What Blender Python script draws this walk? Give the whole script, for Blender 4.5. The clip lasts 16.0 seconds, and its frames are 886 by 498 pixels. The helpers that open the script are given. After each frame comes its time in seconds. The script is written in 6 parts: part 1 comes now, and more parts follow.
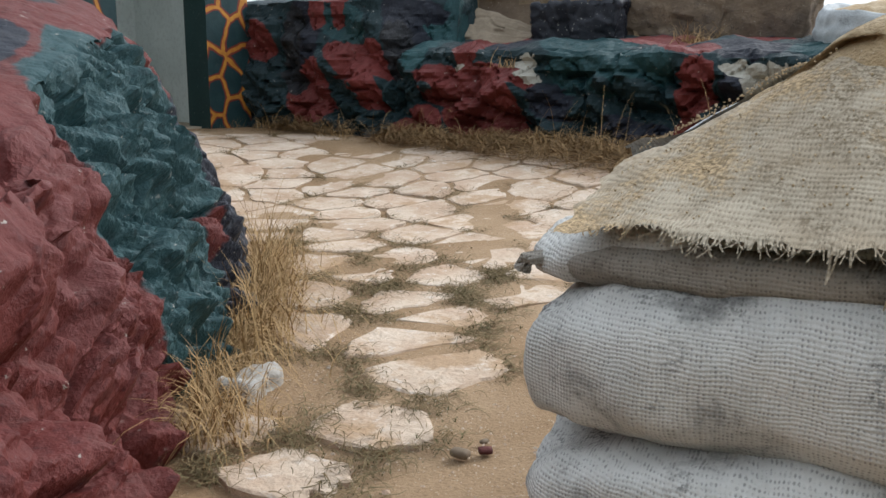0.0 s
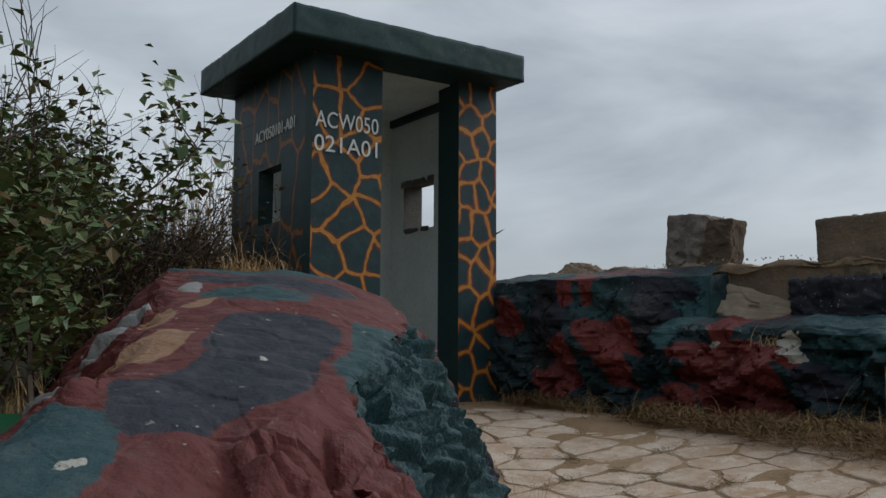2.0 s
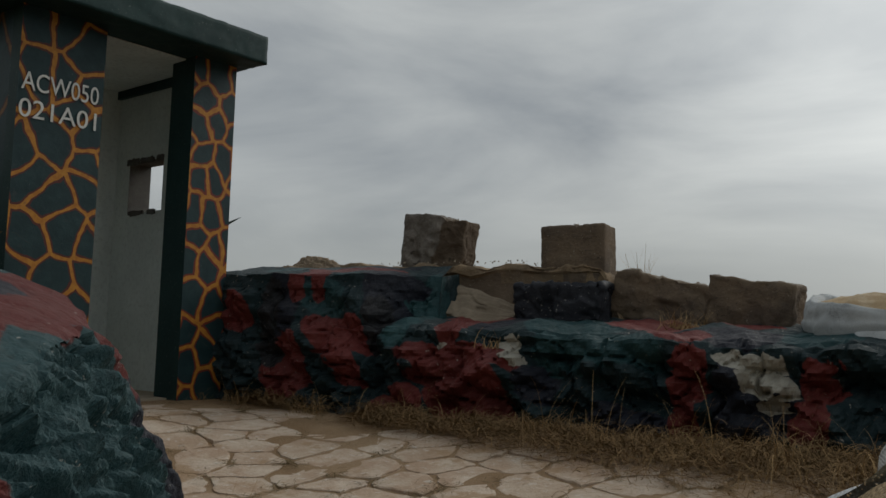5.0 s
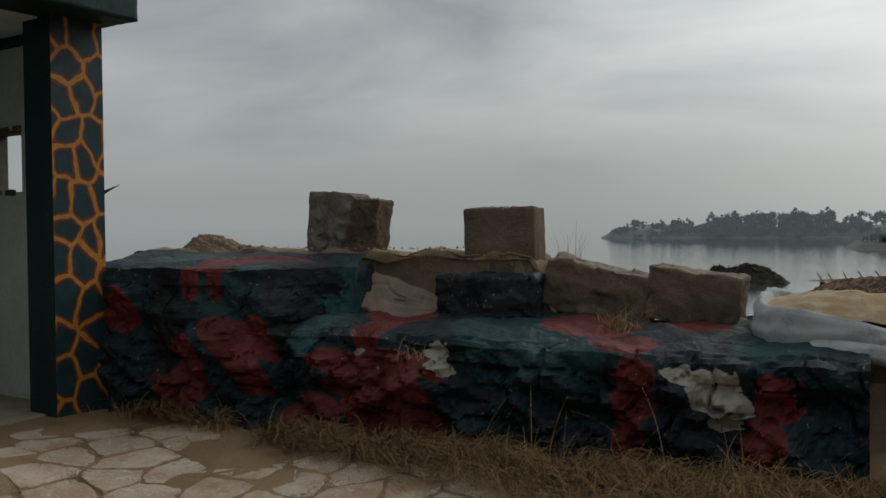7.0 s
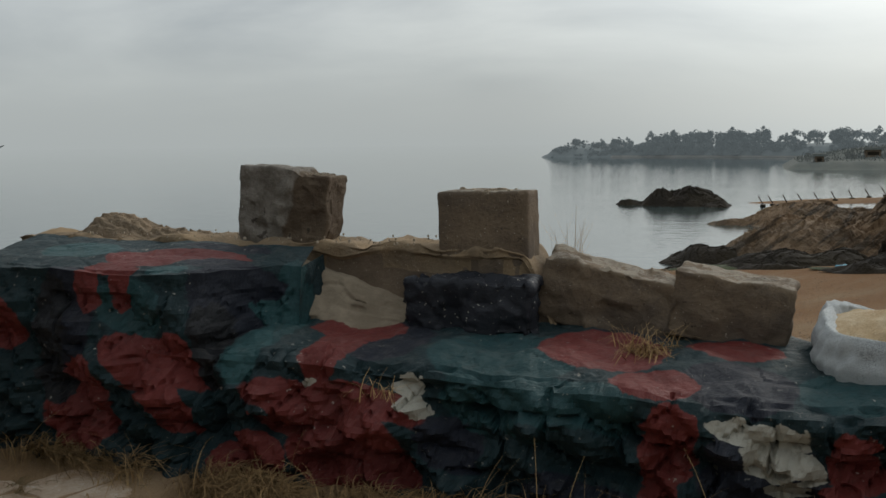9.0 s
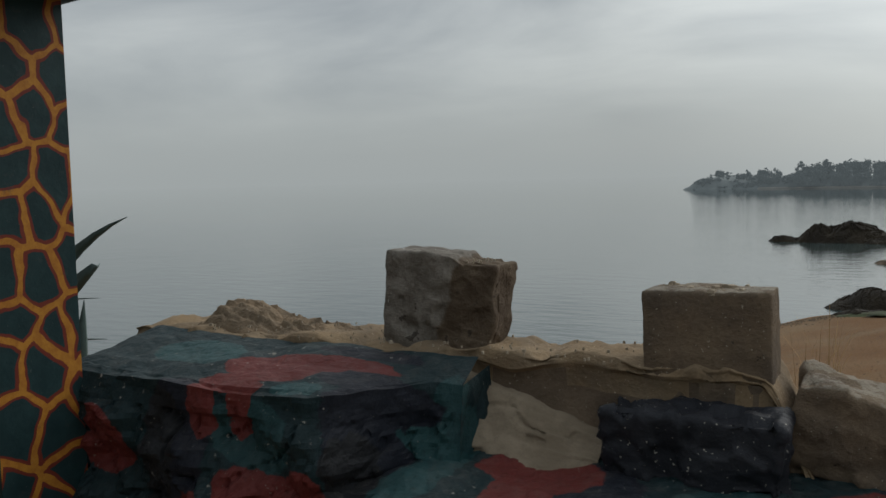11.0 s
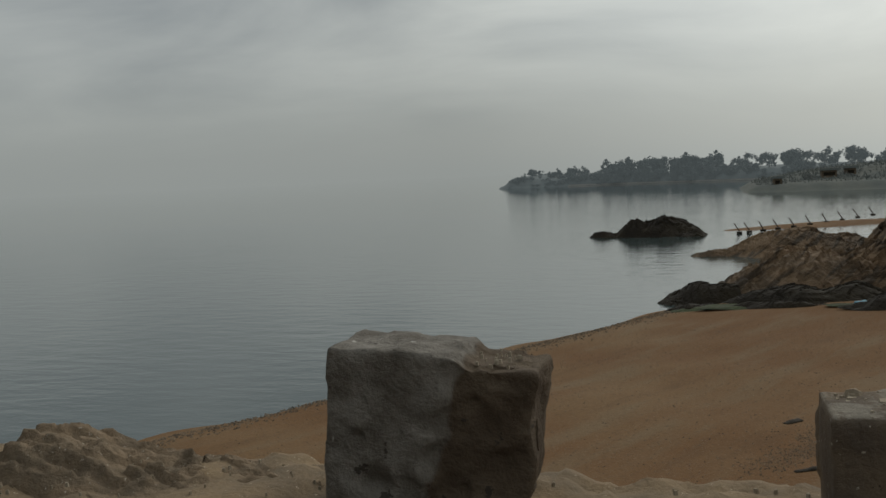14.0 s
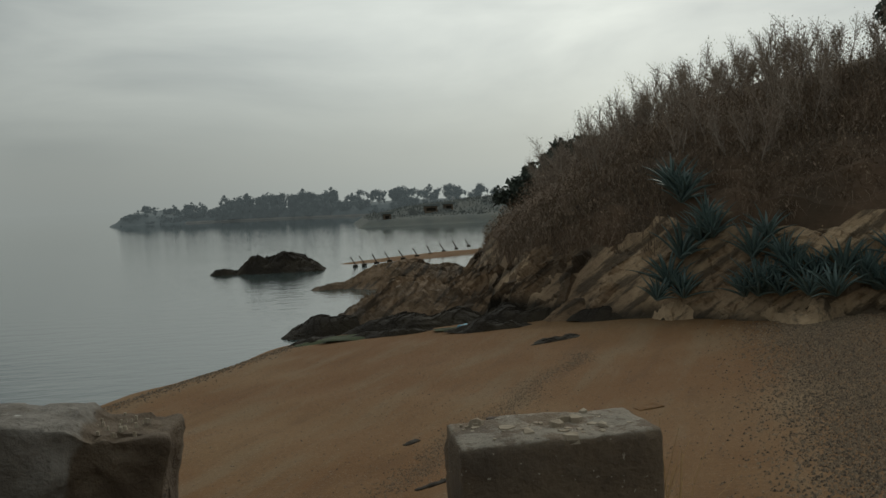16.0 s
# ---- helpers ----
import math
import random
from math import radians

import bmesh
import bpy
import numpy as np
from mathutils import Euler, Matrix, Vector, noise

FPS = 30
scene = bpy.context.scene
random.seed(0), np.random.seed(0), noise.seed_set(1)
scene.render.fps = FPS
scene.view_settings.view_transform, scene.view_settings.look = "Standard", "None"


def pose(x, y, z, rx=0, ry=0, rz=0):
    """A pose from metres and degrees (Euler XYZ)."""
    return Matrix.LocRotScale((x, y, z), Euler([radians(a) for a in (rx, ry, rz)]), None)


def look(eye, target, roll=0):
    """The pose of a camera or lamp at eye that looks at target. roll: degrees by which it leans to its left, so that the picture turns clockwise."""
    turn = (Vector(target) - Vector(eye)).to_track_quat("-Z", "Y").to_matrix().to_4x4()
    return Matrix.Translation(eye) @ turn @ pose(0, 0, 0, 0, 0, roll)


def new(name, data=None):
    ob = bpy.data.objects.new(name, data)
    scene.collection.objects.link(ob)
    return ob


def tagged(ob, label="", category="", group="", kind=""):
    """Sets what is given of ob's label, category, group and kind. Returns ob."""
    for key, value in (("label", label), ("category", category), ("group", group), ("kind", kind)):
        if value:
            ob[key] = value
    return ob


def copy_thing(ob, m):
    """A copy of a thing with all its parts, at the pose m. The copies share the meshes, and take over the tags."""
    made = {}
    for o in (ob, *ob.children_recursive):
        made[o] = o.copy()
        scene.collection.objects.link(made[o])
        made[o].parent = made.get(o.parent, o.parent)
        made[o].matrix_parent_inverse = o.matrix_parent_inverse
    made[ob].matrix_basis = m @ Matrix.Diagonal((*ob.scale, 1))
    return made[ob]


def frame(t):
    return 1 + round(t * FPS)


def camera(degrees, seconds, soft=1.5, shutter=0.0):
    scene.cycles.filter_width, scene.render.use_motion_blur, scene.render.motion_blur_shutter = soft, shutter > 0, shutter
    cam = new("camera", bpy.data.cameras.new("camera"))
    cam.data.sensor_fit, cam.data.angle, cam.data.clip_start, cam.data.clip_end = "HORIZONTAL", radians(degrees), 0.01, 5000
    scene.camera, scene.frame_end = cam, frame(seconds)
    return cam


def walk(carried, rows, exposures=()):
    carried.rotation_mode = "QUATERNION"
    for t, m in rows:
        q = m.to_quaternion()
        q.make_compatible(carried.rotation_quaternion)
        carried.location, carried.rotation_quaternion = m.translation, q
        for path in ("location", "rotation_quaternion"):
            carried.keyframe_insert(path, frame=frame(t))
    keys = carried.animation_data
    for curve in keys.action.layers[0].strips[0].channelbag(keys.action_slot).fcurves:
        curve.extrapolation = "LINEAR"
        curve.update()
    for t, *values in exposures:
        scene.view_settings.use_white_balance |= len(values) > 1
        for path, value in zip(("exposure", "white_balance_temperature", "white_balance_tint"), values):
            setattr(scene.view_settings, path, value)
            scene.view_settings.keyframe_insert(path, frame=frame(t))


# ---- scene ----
cam = camera(54.0, 16.0)
PATH = [
    (0, (0.533, 0.492, 0.304), (-0.543, 2.130, -0.093), 0.3),
    (0.5, (0.500, 0.458, 0.298), (-0.556, 2.134, 0.024), -0.3),
    (1, (0.426, 0.424, 0.319), (-0.814, 1.993, 0.281), -0.7),
    (1.5, (0.376, 0.453, 0.359), (-1.041, 1.859, 0.486), -0.3),
    (2, (0.386, 0.430, 0.371), (-1.085, 1.770, 0.570), 0.3),
    (2.5, (0.385, 0.407, 0.370), (-1.103, 1.724, 0.593), 0.4),
    (3, (0.397, 0.390, 0.374), (-1.074, 1.725, 0.610), 0.2),
    (3.5, (0.424, 0.414, 0.369), (-0.980, 1.819, 0.605), -0.0),
    (4, (0.470, 0.390, 0.360), (-0.812, 1.908, 0.589), 0.2),
    (4.5, (0.408, 0.476, 0.342), (-0.745, 2.096, 0.558), 0.6),
    (5, (0.352, 0.624, 0.417), (-0.684, 2.325, 0.601), 1.7),
    (5.2, (0.327, 0.645, 0.460), (-0.651, 2.381, 0.630), 2.2),
    (7.3, (-0.066, 1.173, 0.958), (-0.854, 3.008, 0.856), -1.1),
    (7.5, (-0.135, 1.314, 0.987), (-0.891, 3.161, 0.852), -1.4),
    (8, (-0.202, 1.448, 1.152), (-0.915, 3.304, 0.934), -1.1),
    (8.2, (-0.271, 1.506, 1.163), (-0.964, 3.364, 0.905), -0.8),
    (10.3, (-0.690, 2.218, 1.309), (-1.454, 4.058, 1.134), -0.2),
    (10.5, (-0.771, 2.282, 1.331), (-1.568, 4.108, 1.166), -0.5),
    (11, (-0.918, 2.454, 1.343), (-1.901, 4.188, 1.187), -1.4),
    (11.5, (-1.083, 2.662, 1.321), (-2.245, 4.282, 1.169), -1.6),
    (12, (-1.325, 2.855, 1.334), (-2.609, 4.378, 1.154), -2.5),
    (12.5, (-1.533, 3.000, 1.358), (-2.836, 4.507, 1.177), -2.7),
    (13, (-1.679, 3.183, 1.373), (-2.879, 4.772, 1.188), -2.9),
    (13.5, (-1.743, 3.343, 1.397), (-2.673, 5.105, 1.221), -3.1),
    (14, (-1.850, 3.475, 1.427), (-2.458, 5.373, 1.262), -2.7),
    (14.5, (-1.927, 3.538, 1.446), (-2.187, 5.516, 1.296), -2.7),
    (15, (-1.901, 3.544, 1.445), (-1.836, 5.539, 1.314), -3.2),
    (15.5, (-1.882, 3.536, 1.445), (-1.674, 5.521, 1.322), -2.9),
    (16, (-1.876, 3.525, 1.446), (-1.633, 5.506, 1.322), -2.8),
]
EXPOSURES = [(0, 1.17, 6050, 10), (0.5, 0.88, 6000, 10), (1.0, 0.7, 6050, 10), (1.5, 0.1, 5850, 10), (2.0, -0.05, 6000, 9), (3.5, -0.12, 6300, 9), (4.0, -0.25, 6450, 9), (5.0, -0.42, 6500, 8), (7.5, -0.4, 6500, 8),
             (8.0, 0.0, 6450, 7), (10.5, 0.0, 6450, 7), (11.0, -0.2, 6400, 7), (11.5, 0.02, 6400, 7), (12.0, 0.25, 6450, 8), (12.5, 0.28, 6500, 9), (13.0, -0.08, 6520, 9), (13.5, -0.2, 6550, 8), (14.5, -0.75, 6650, 3), (16.0, -0.6, 6600, 2)]
walk(cam, [(t, look(eye, target, roll)) for t, eye, target, roll in PATH], EXPOSURES)

# ---- world and light ----
def build_world():
    w = bpy.data.worlds.new("overcast")
    scene.world = w
    w.use_nodes = True
    nt = w.node_tree
    nt.nodes.clear()
    N, L = nt.nodes.new, nt.links.new
    out, bg = N("ShaderNodeOutputWorld"), N("ShaderNodeBackground")
    sky = N("ShaderNodeTexSky")
    sky.sky_type, sky.sun_disc = "NISHITA", False
    sky.sun_elevation, sky.sun_rotation = radians(38), radians(25)
    sky.air_density, sky.dust_density, sky.ozone_density = 1.0, 4.0, 1.0
    co, mp = N("ShaderNodeTexCoord"), N("ShaderNodeMapping")
    mp.inputs["Scale"].default_value = (1.0, 1.0, 3.6)
    L(co.outputs["Generated"], mp.inputs["Vector"])
    n1 = N("ShaderNodeTexNoise")
    n1.inputs["Scale"].default_value, n1.inputs["Detail"].default_value = 2.1, 7
    n1.inputs["Roughness"].default_value, n1.inputs["Distortion"].default_value = 0.52, 0.35
    L(mp.outputs[0], n1.inputs["Vector"])
    ramp = N("ShaderNodeValToRGB")
    e = ramp.color_ramp.elements
    e[0].position, e[0].color = 0.33, (4.15, 4.5, 4.85, 1)
    e[1].position, e[1].color = 0.68, (8.3, 8.55, 8.5, 1)
    L(n1.outputs["Fac"], ramp.inputs[0])
    mix = N("ShaderNodeMix")
    mix.data_type = "RGBA"
    mix.inputs[0].default_value = 0.9
    L(sky.outputs[0], mix.inputs[6])
    sep = N("ShaderNodeSeparateXYZ")
    L(co.outputs["Generated"], sep.inputs[0])
    low = N("ShaderNodeMapRange")
    low.interpolation_type = "SMOOTHSTEP"
    low.inputs[1].default_value, low.inputs[2].default_value = 0.0, 0.20
    L(sep.outputs["Z"], low.inputs[0])
    haze = N("ShaderNodeMix")
    haze.data_type = "RGBA"
    haze.inputs[6].default_value = (5.0, 5.3, 5.35, 1)
    L(low.outputs[0], haze.inputs[0])
    L(ramp.outputs[0], haze.inputs[7])
    L(haze.outputs[2], mix.inputs[7])
    dot = N("ShaderNodeVectorMath")
    dot.operation = "DOT_PRODUCT"
    dot.inputs[1].default_value = Vector((0.54, 0.70, 0.47)).normalized()
    L(co.outputs["Generated"], dot.inputs[0])
    glow = N("ShaderNodeMapRange")
    glow.interpolation_type = "SMOOTHSTEP"
    glow.inputs[1].default_value, glow.inputs[2].default_value = 0.50, 1.0
    glow.inputs[3].default_value, glow.inputs[4].default_value = 0.88, 1.58
    L(dot.outputs["Value"], glow.inputs[0])
    veil = N("ShaderNodeVectorMath")
    veil.operation = "SCALE"
    L(mix.outputs[2], veil.inputs[0])
    L(glow.outputs[0], veil.inputs["Scale"])
    L(veil.outputs[0], bg.inputs["Color"])
    bg.inputs["Strength"].default_value = SKY
    L(bg.outputs[0], out.inputs[0])


SKY = 0.1
build_world()
sun_data = bpy.data.lights.new("sun", "SUN")
sun_data.energy, sun_data.angle, sun_data.color = 0.9, radians(25), (1.0, 0.96, 0.9)
new("sun", sun_data).matrix_world = look((0, 0, 30), (-17, -36, 0))


# ---- materials ----
class Nodes:
    """A small hand for node materials."""

    def __init__(self, name):
        self.mat = bpy.data.materials.new(name)
        self.mat.use_nodes = True
        self.nt = self.mat.node_tree
        self.bsdf = self.nt.nodes["Principled BSDF"]
        self.pos = self.add("ShaderNodeTexCoord").outputs["Object"]

    def add(self, kind):
        return self.nt.nodes.new(kind)

    def put(self, socket, value):
        if isinstance(value, bpy.types.NodeSocket):
            self.nt.links.new(value, socket)
        elif isinstance(value, tuple) and len(value) == 3 and socket.type == "RGBA":
            socket.default_value = (*value, 1)
        else:
            socket.default_value = value

    def noise(self, scale, detail=4, rough=0.55, vec=None, distort=0.0, colour=False):
        n = self.add("ShaderNodeTexNoise")
        n.inputs["Scale"].default_value, n.inputs["Detail"].default_value = scale, detail
        n.inputs["Roughness"].default_value, n.inputs["Distortion"].default_value = rough, distort
        self.put(n.inputs["Vector"], vec or self.pos)
        return n.outputs["Color" if colour else "Fac"]

    def math(self, op, a, b=0.0, clamp=False):
        n = self.add("ShaderNodeMath")
        n.operation, n.use_clamp = op, clamp
        self.put(n.inputs[0], a)
        self.put(n.inputs[1], b)
        return n.outputs[0]

    def vmath(self, op, a, b, value=False):
        n = self.add("ShaderNodeVectorMath")
        n.operation = op
        self.put(n.inputs[0], a)
        self.put(n.inputs[1], b)
        return n.outputs["Value" if value else "Vector"]

    def step(self, v, lo, hi):
        n = self.add("ShaderNodeMapRange")
        n.interpolation_type = "SMOOTHSTEP"
        self.put(n.inputs[0], v)
        n.inputs[1].default_value, n.inputs[2].default_value = lo, hi
        return n.outputs[0]

    def mix(self, f, a, b, mode="MIX"):
        n = self.add("ShaderNodeMix")
        n.data_type, n.blend_type = "RGBA", mode
        self.put(n.inputs[0], f)
        self.put(n.inputs[6], a)
        self.put(n.inputs[7], b)
        return n.outputs[2]

    def combine(self, x, y, z=0.0):
        n = self.add("ShaderNodeCombineXYZ")
        for s, v in zip(n.inputs, (x, y, z)):
            self.put(s, v)
        return n.outputs[0]

    def random(self):
        return self.add("ShaderNodeObjectInfo").outputs["Random"]

    def island(self):
        return self.add("ShaderNodeNewGeometry").outputs["Random Per Island"]

    def done(self, colour, rough=0.8, bump=None, strength=0.4, dist=0.01, metal=0.0, spec=0.35):
        b = self.bsdf
        self.put(b.inputs["Base Color"], colour)
        self.put(b.inputs["Roughness"], rough)
        b.inputs["Metallic"].default_value = metal
        b.inputs["Specular IOR Level"].default_value = spec
        if bump is not None:
            n = self.add("ShaderNodeBump")
            n.inputs["Strength"].default_value, n.inputs["Distance"].default_value = strength, dist
            self.put(n.inputs["Height"], bump)
            self.put(b.inputs["Normal"], n.outputs[0])
        return self.mat


def mottled(name, a, b, scale, grain=60, rough=0.85, strength=0.4, dist=0.01, speck=None, jitter=0.0, spec=0.3):
    """Two colours mixed by a large noise, with a fine grain and its relief."""
    m = Nodes(name)
    big, fine = m.noise(scale, 5, 0.6), m.noise(grain, 4, 0.65)
    c = m.mix(m.step(big, 0.35, 0.68), a, b)
    c = m.mix(m.math("MULTIPLY", m.step(fine, 0.45, 0.75), 0.45), c, tuple(v * 0.55 for v in a))
    if speck:
        c = m.mix(m.step(m.noise(grain * 1.7, 2, 0.5), 0.68, 0.74), c, speck)
    if jitter:
        c = m.mix(m.math("MULTIPLY", m.random(), jitter), c, tuple(v * 0.5 for v in b))
    h = m.math("ADD", m.math("MULTIPLY", big, 0.6), m.math("MULTIPLY", fine, 0.4))
    return m.done(c, rough, h, strength, dist, spec=spec)


RED, TEAL, NAVY = (0.145, 0.023, 0.019), (0.014, 0.053, 0.058), (0.009, 0.012, 0.022)
ROCK_RED = (0.105, 0.0145, 0.0105)
BARE, CHALK, BLACK = (0.33, 0.25, 0.16), (0.42, 0.40, 0.34), (0.012, 0.013, 0.016)


def camouflage(name, along, across, shift, ground, blobs, chips=0.5):
    """Hand-painted camouflage: rounded patches laid out on an unfolded surface (along, across), chipped and dusty."""
    m = Nodes(name)
    p = m.vmath("DOT_PRODUCT", m.pos, along, True)
    w = m.math("ADD", m.vmath("DOT_PRODUCT", m.pos, across, True), shift)
    warp = m.noise(4.5, 4, 0.6, colour=True)
    flat = m.combine(p, w)
    off = m.vmath("MULTIPLY", m.vmath("SUBTRACT", warp, (0.5, 0.5, 0.5)), (0.11, 0.11, 0.0))
    fine_off = m.vmath("MULTIPLY", m.vmath("SUBTRACT", m.noise(19, 4, 0.65, colour=True), (0.5, 0.5, 0.5)), (0.05, 0.05, 0.0))
    flat = m.vmath("ADD", m.vmath("ADD", flat, off), fine_off)
    c = m.mix(0.0, ground, ground)
    for colour, rows in blobs:
        for bx, by, rx, ry in rows:
            q = m.vmath("MULTIPLY", m.vmath("SUBTRACT", flat, (bx, by, 0)), (1 / rx, 1 / ry, 0))
            n = m.add("ShaderNodeVectorMath")
            n.operation = "LENGTH"
            m.put(n.inputs[0], q)
            c = m.mix(m.step(n.outputs["Value"], 1.03, 0.97), c, colour)
    fade = m.noise(3.0, 4, 0.6)
    c = m.mix(m.math("MULTIPLY", m.step(fade, 0.45, 0.8), 0.07), c, (0.14, 0.15, 0.16))
    up = m.vmath("DOT_PRODUCT", m.add("ShaderNodeNewGeometry").outputs["Normal"], (0, 0, 1), True)
    dust = m.math("MULTIPLY", m.step(up, 0.45, 1.0), m.step(m.noise(16, 5, 0.7), 0.42, 0.75))
    c = m.mix(m.math("MULTIPLY", dust, 0.14), c, (0.27, 0.24, 0.21))
    chip = m.math("MULTIPLY", m.step(m.noise(15, 5, 0.72), 0.685, 0.71), chips)
    c = m.mix(chip, c, (0.40, 0.36, 0.30))
    flecks = m.math("MULTIPLY", m.step(m.noise(48, 3, 0.6), 0.67, 0.71), m.step(m.noise(2.6, 3, 0.6), 0.40, 0.62))
    c = m.mix(m.math("MULTIPLY", flecks, 0.75), c, (0.46, 0.43, 0.38))
    dirt = m.noise(38, 4, 0.7)
    c = m.mix(m.math("MULTIPLY", m.step(dirt, 0.5, 0.75), 0.4), c, BLACK)
    ridge_ = m.math("ABSOLUTE", m.math("SUBTRACT", m.noise(13, 3, 0.55, distort=0.4), 0.5))
    h = m.math("ADD", m.math("MULTIPLY", ridge_, 0.8), m.math("MULTIPLY", m.noise(34, 6, 0.72), 0.6))
    return m.done(c, m.math("ADD", 0.42, m.math("MULTIPLY", dirt, 0.4)), h, 0.7, 0.020, spec=0.36)


def giraffe(name, axis, size, stretch, line_a, line_b, edge, width=1.0, seed=0.0):
    """Dark teal wall with hand-painted rounded cells: orange brush lines edged in brown-red."""
    m = Nodes(name)
    sep = m.add("ShaderNodeSeparateXYZ")
    m.put(sep.inputs[0], m.pos)
    flat = m.combine(m.math("ADD", sep.outputs[axis], seed), m.math("MULTIPLY", sep.outputs["Z"], stretch))
    bend = m.vmath("MULTIPLY", m.vmath("SUBTRACT", m.noise(5.5, 2, 0.5, vec=flat, colour=True), (0.5, 0.5, 0.5)), (0.10, 0.10, 0))
    flat = m.vmath("ADD", flat, bend)
    reach = []
    for feature in ("F1", "F2", "DISTANCE_TO_EDGE"):
        t = m.add("ShaderNodeTexVoronoi")
        t.voronoi_dimensions, t.feature = "2D", feature
        t.inputs["Scale"].default_value, t.inputs["Randomness"].default_value = 1 / size, 0.8
        m.put(t.inputs["Vector"], flat)
        reach.append(t.outputs["Distance"])
    round_ = m.math("MULTIPLY", m.math("SUBTRACT", reach[1], reach[0]), 0.5)
    d = m.math("MULTIPLY", m.math("ADD", m.math("MULTIPLY", round_, 0.4), m.math("MULTIPLY", reach[2], 0.6)), size)
    d = m.math("ADD", d, m.math("MULTIPLY", m.math("SUBTRACT", m.noise(26, 3, 0.6), 0.5), 0.007))
    base = m.mix(m.step(m.noise(9, 5, 0.65), 0.35, 0.75), (0.008, 0.030, 0.034), (0.017, 0.048, 0.052))
    c = m.mix(m.step(d, 0.0185 * width, 0.0172 * width), base, edge)
    c = m.mix(m.step(d, 0.0100 * width, 0.0086 * width), c, m.mix(m.step(m.noise(30, 4, 0.6), 0.35, 0.7), line_a, line_b))
    c = m.mix(m.math("MULTIPLY", m.step(m.noise(11, 5, 0.75), 0.60, 0.66), 0.35), c, (0.05, 0.055, 0.055))
    c = m.mix(m.math("MULTIPLY", m.step(m.noise(70, 3, 0.7), 0.68, 0.74), 0.4), c, (0.30, 0.30, 0.28))
    h = m.math("ADD", m.math("MULTIPLY", m.noise(9, 4, 0.6), 0.7), m.math("MULTIPLY", m.noise(60, 4, 0.7), 0.3))
    return m.done(c, 0.55, h, 0.35, 0.012)


M = {}
M["sand_yard"] = mottled("packed_sand", (0.265, 0.170, 0.092), (0.35, 0.242, 0.145), 2.2, 130, 0.95, 0.9, 0.012, speck=(0.62, 0.55, 0.45))


def worn_stone():
    """Pale worn limestone with sand trodden over it in drifts."""
    m = Nodes("paving_limestone")
    m.pos = m.add("ShaderNodeNewGeometry").outputs["Position"]
    big, fine = m.noise(5.0, 5, 0.65), m.noise(75, 4, 0.65)
    c = m.mix(m.step(big, 0.35, 0.68), (0.44, 0.31, 0.215), (0.62, 0.515, 0.41))
    c = m.mix(m.math("MULTIPLY", m.random(), 0.35), c, (0.40, 0.30, 0.21))
    c = m.mix(m.math("MULTIPLY", m.step(m.noise(23, 5, 0.7), 0.56, 0.68), 0.55), c, (0.70, 0.66, 0.60))
    drift = m.noise(3.4, 6, 0.7)
    c = m.mix(m.math("MULTIPLY", m.step(drift, 0.54, 0.62), 0.8), c, (0.37, 0.245, 0.14))
    c = m.mix(m.math("MULTIPLY", m.step(fine, 0.5, 0.75), 0.4), c, (0.22, 0.15, 0.095))
    h = m.math("ADD", m.math("MULTIPLY", m.noise(17, 5, 0.65), 0.6), m.math("MULTIPLY", fine, 0.4))
    return m.done(c, 0.92, h, 0.8, 0.014)


M["stone"] = worn_stone()


def wet_sand():
    """Orange sand with drifts of grit that run along the water."""
    m = Nodes("beach_sand")
    flow = m.vmath("MULTIPLY", m.combine(m.vmath("DOT_PRODUCT", m.pos, (0.876, -0.483, 0), True), m.vmath("DOT_PRODUCT", m.pos, (0.483, 0.876, 0), True)), (1.3, 0.22, 1))
    drift, big, fine = m.noise(1.0, 5, 0.65, vec=flow), m.noise(0.22, 4, 0.6), m.noise(14, 5, 0.7)
    c = m.mix(m.step(big, 0.35, 0.68), (0.165, 0.080, 0.029), (0.205, 0.12, 0.056))
    c = m.mix(m.math("MULTIPLY", m.step(drift, 0.47, 0.66), 0.5), c, (0.20, 0.145, 0.085))
    c = m.mix(m.math("MULTIPLY", m.step(drift, 0.46, 0.34), 0.35), c, (0.10, 0.052, 0.022))
    c = m.mix(m.math("MULTIPLY", m.step(fine, 0.52, 0.72), 0.55), c, (0.075, 0.046, 0.026))
    c = m.mix(m.math("MULTIPLY", m.step(m.noise(30, 4, 0.7), 0.58, 0.68), 0.5), c, (0.34, 0.27, 0.19))
    c = m.mix(m.math("MULTIPLY", m.step(m.noise(48, 3, 0.7), 0.58, 0.66), 0.6), c, (0.06, 0.04, 0.026))
    h = m.math("ADD", m.math("MULTIPLY", drift, 0.5), m.math("MULTIPLY", fine, 0.5))
    return m.done(c, 0.92, h, 0.6, 0.05, spec=0.25)


M["beach"] = wet_sand()


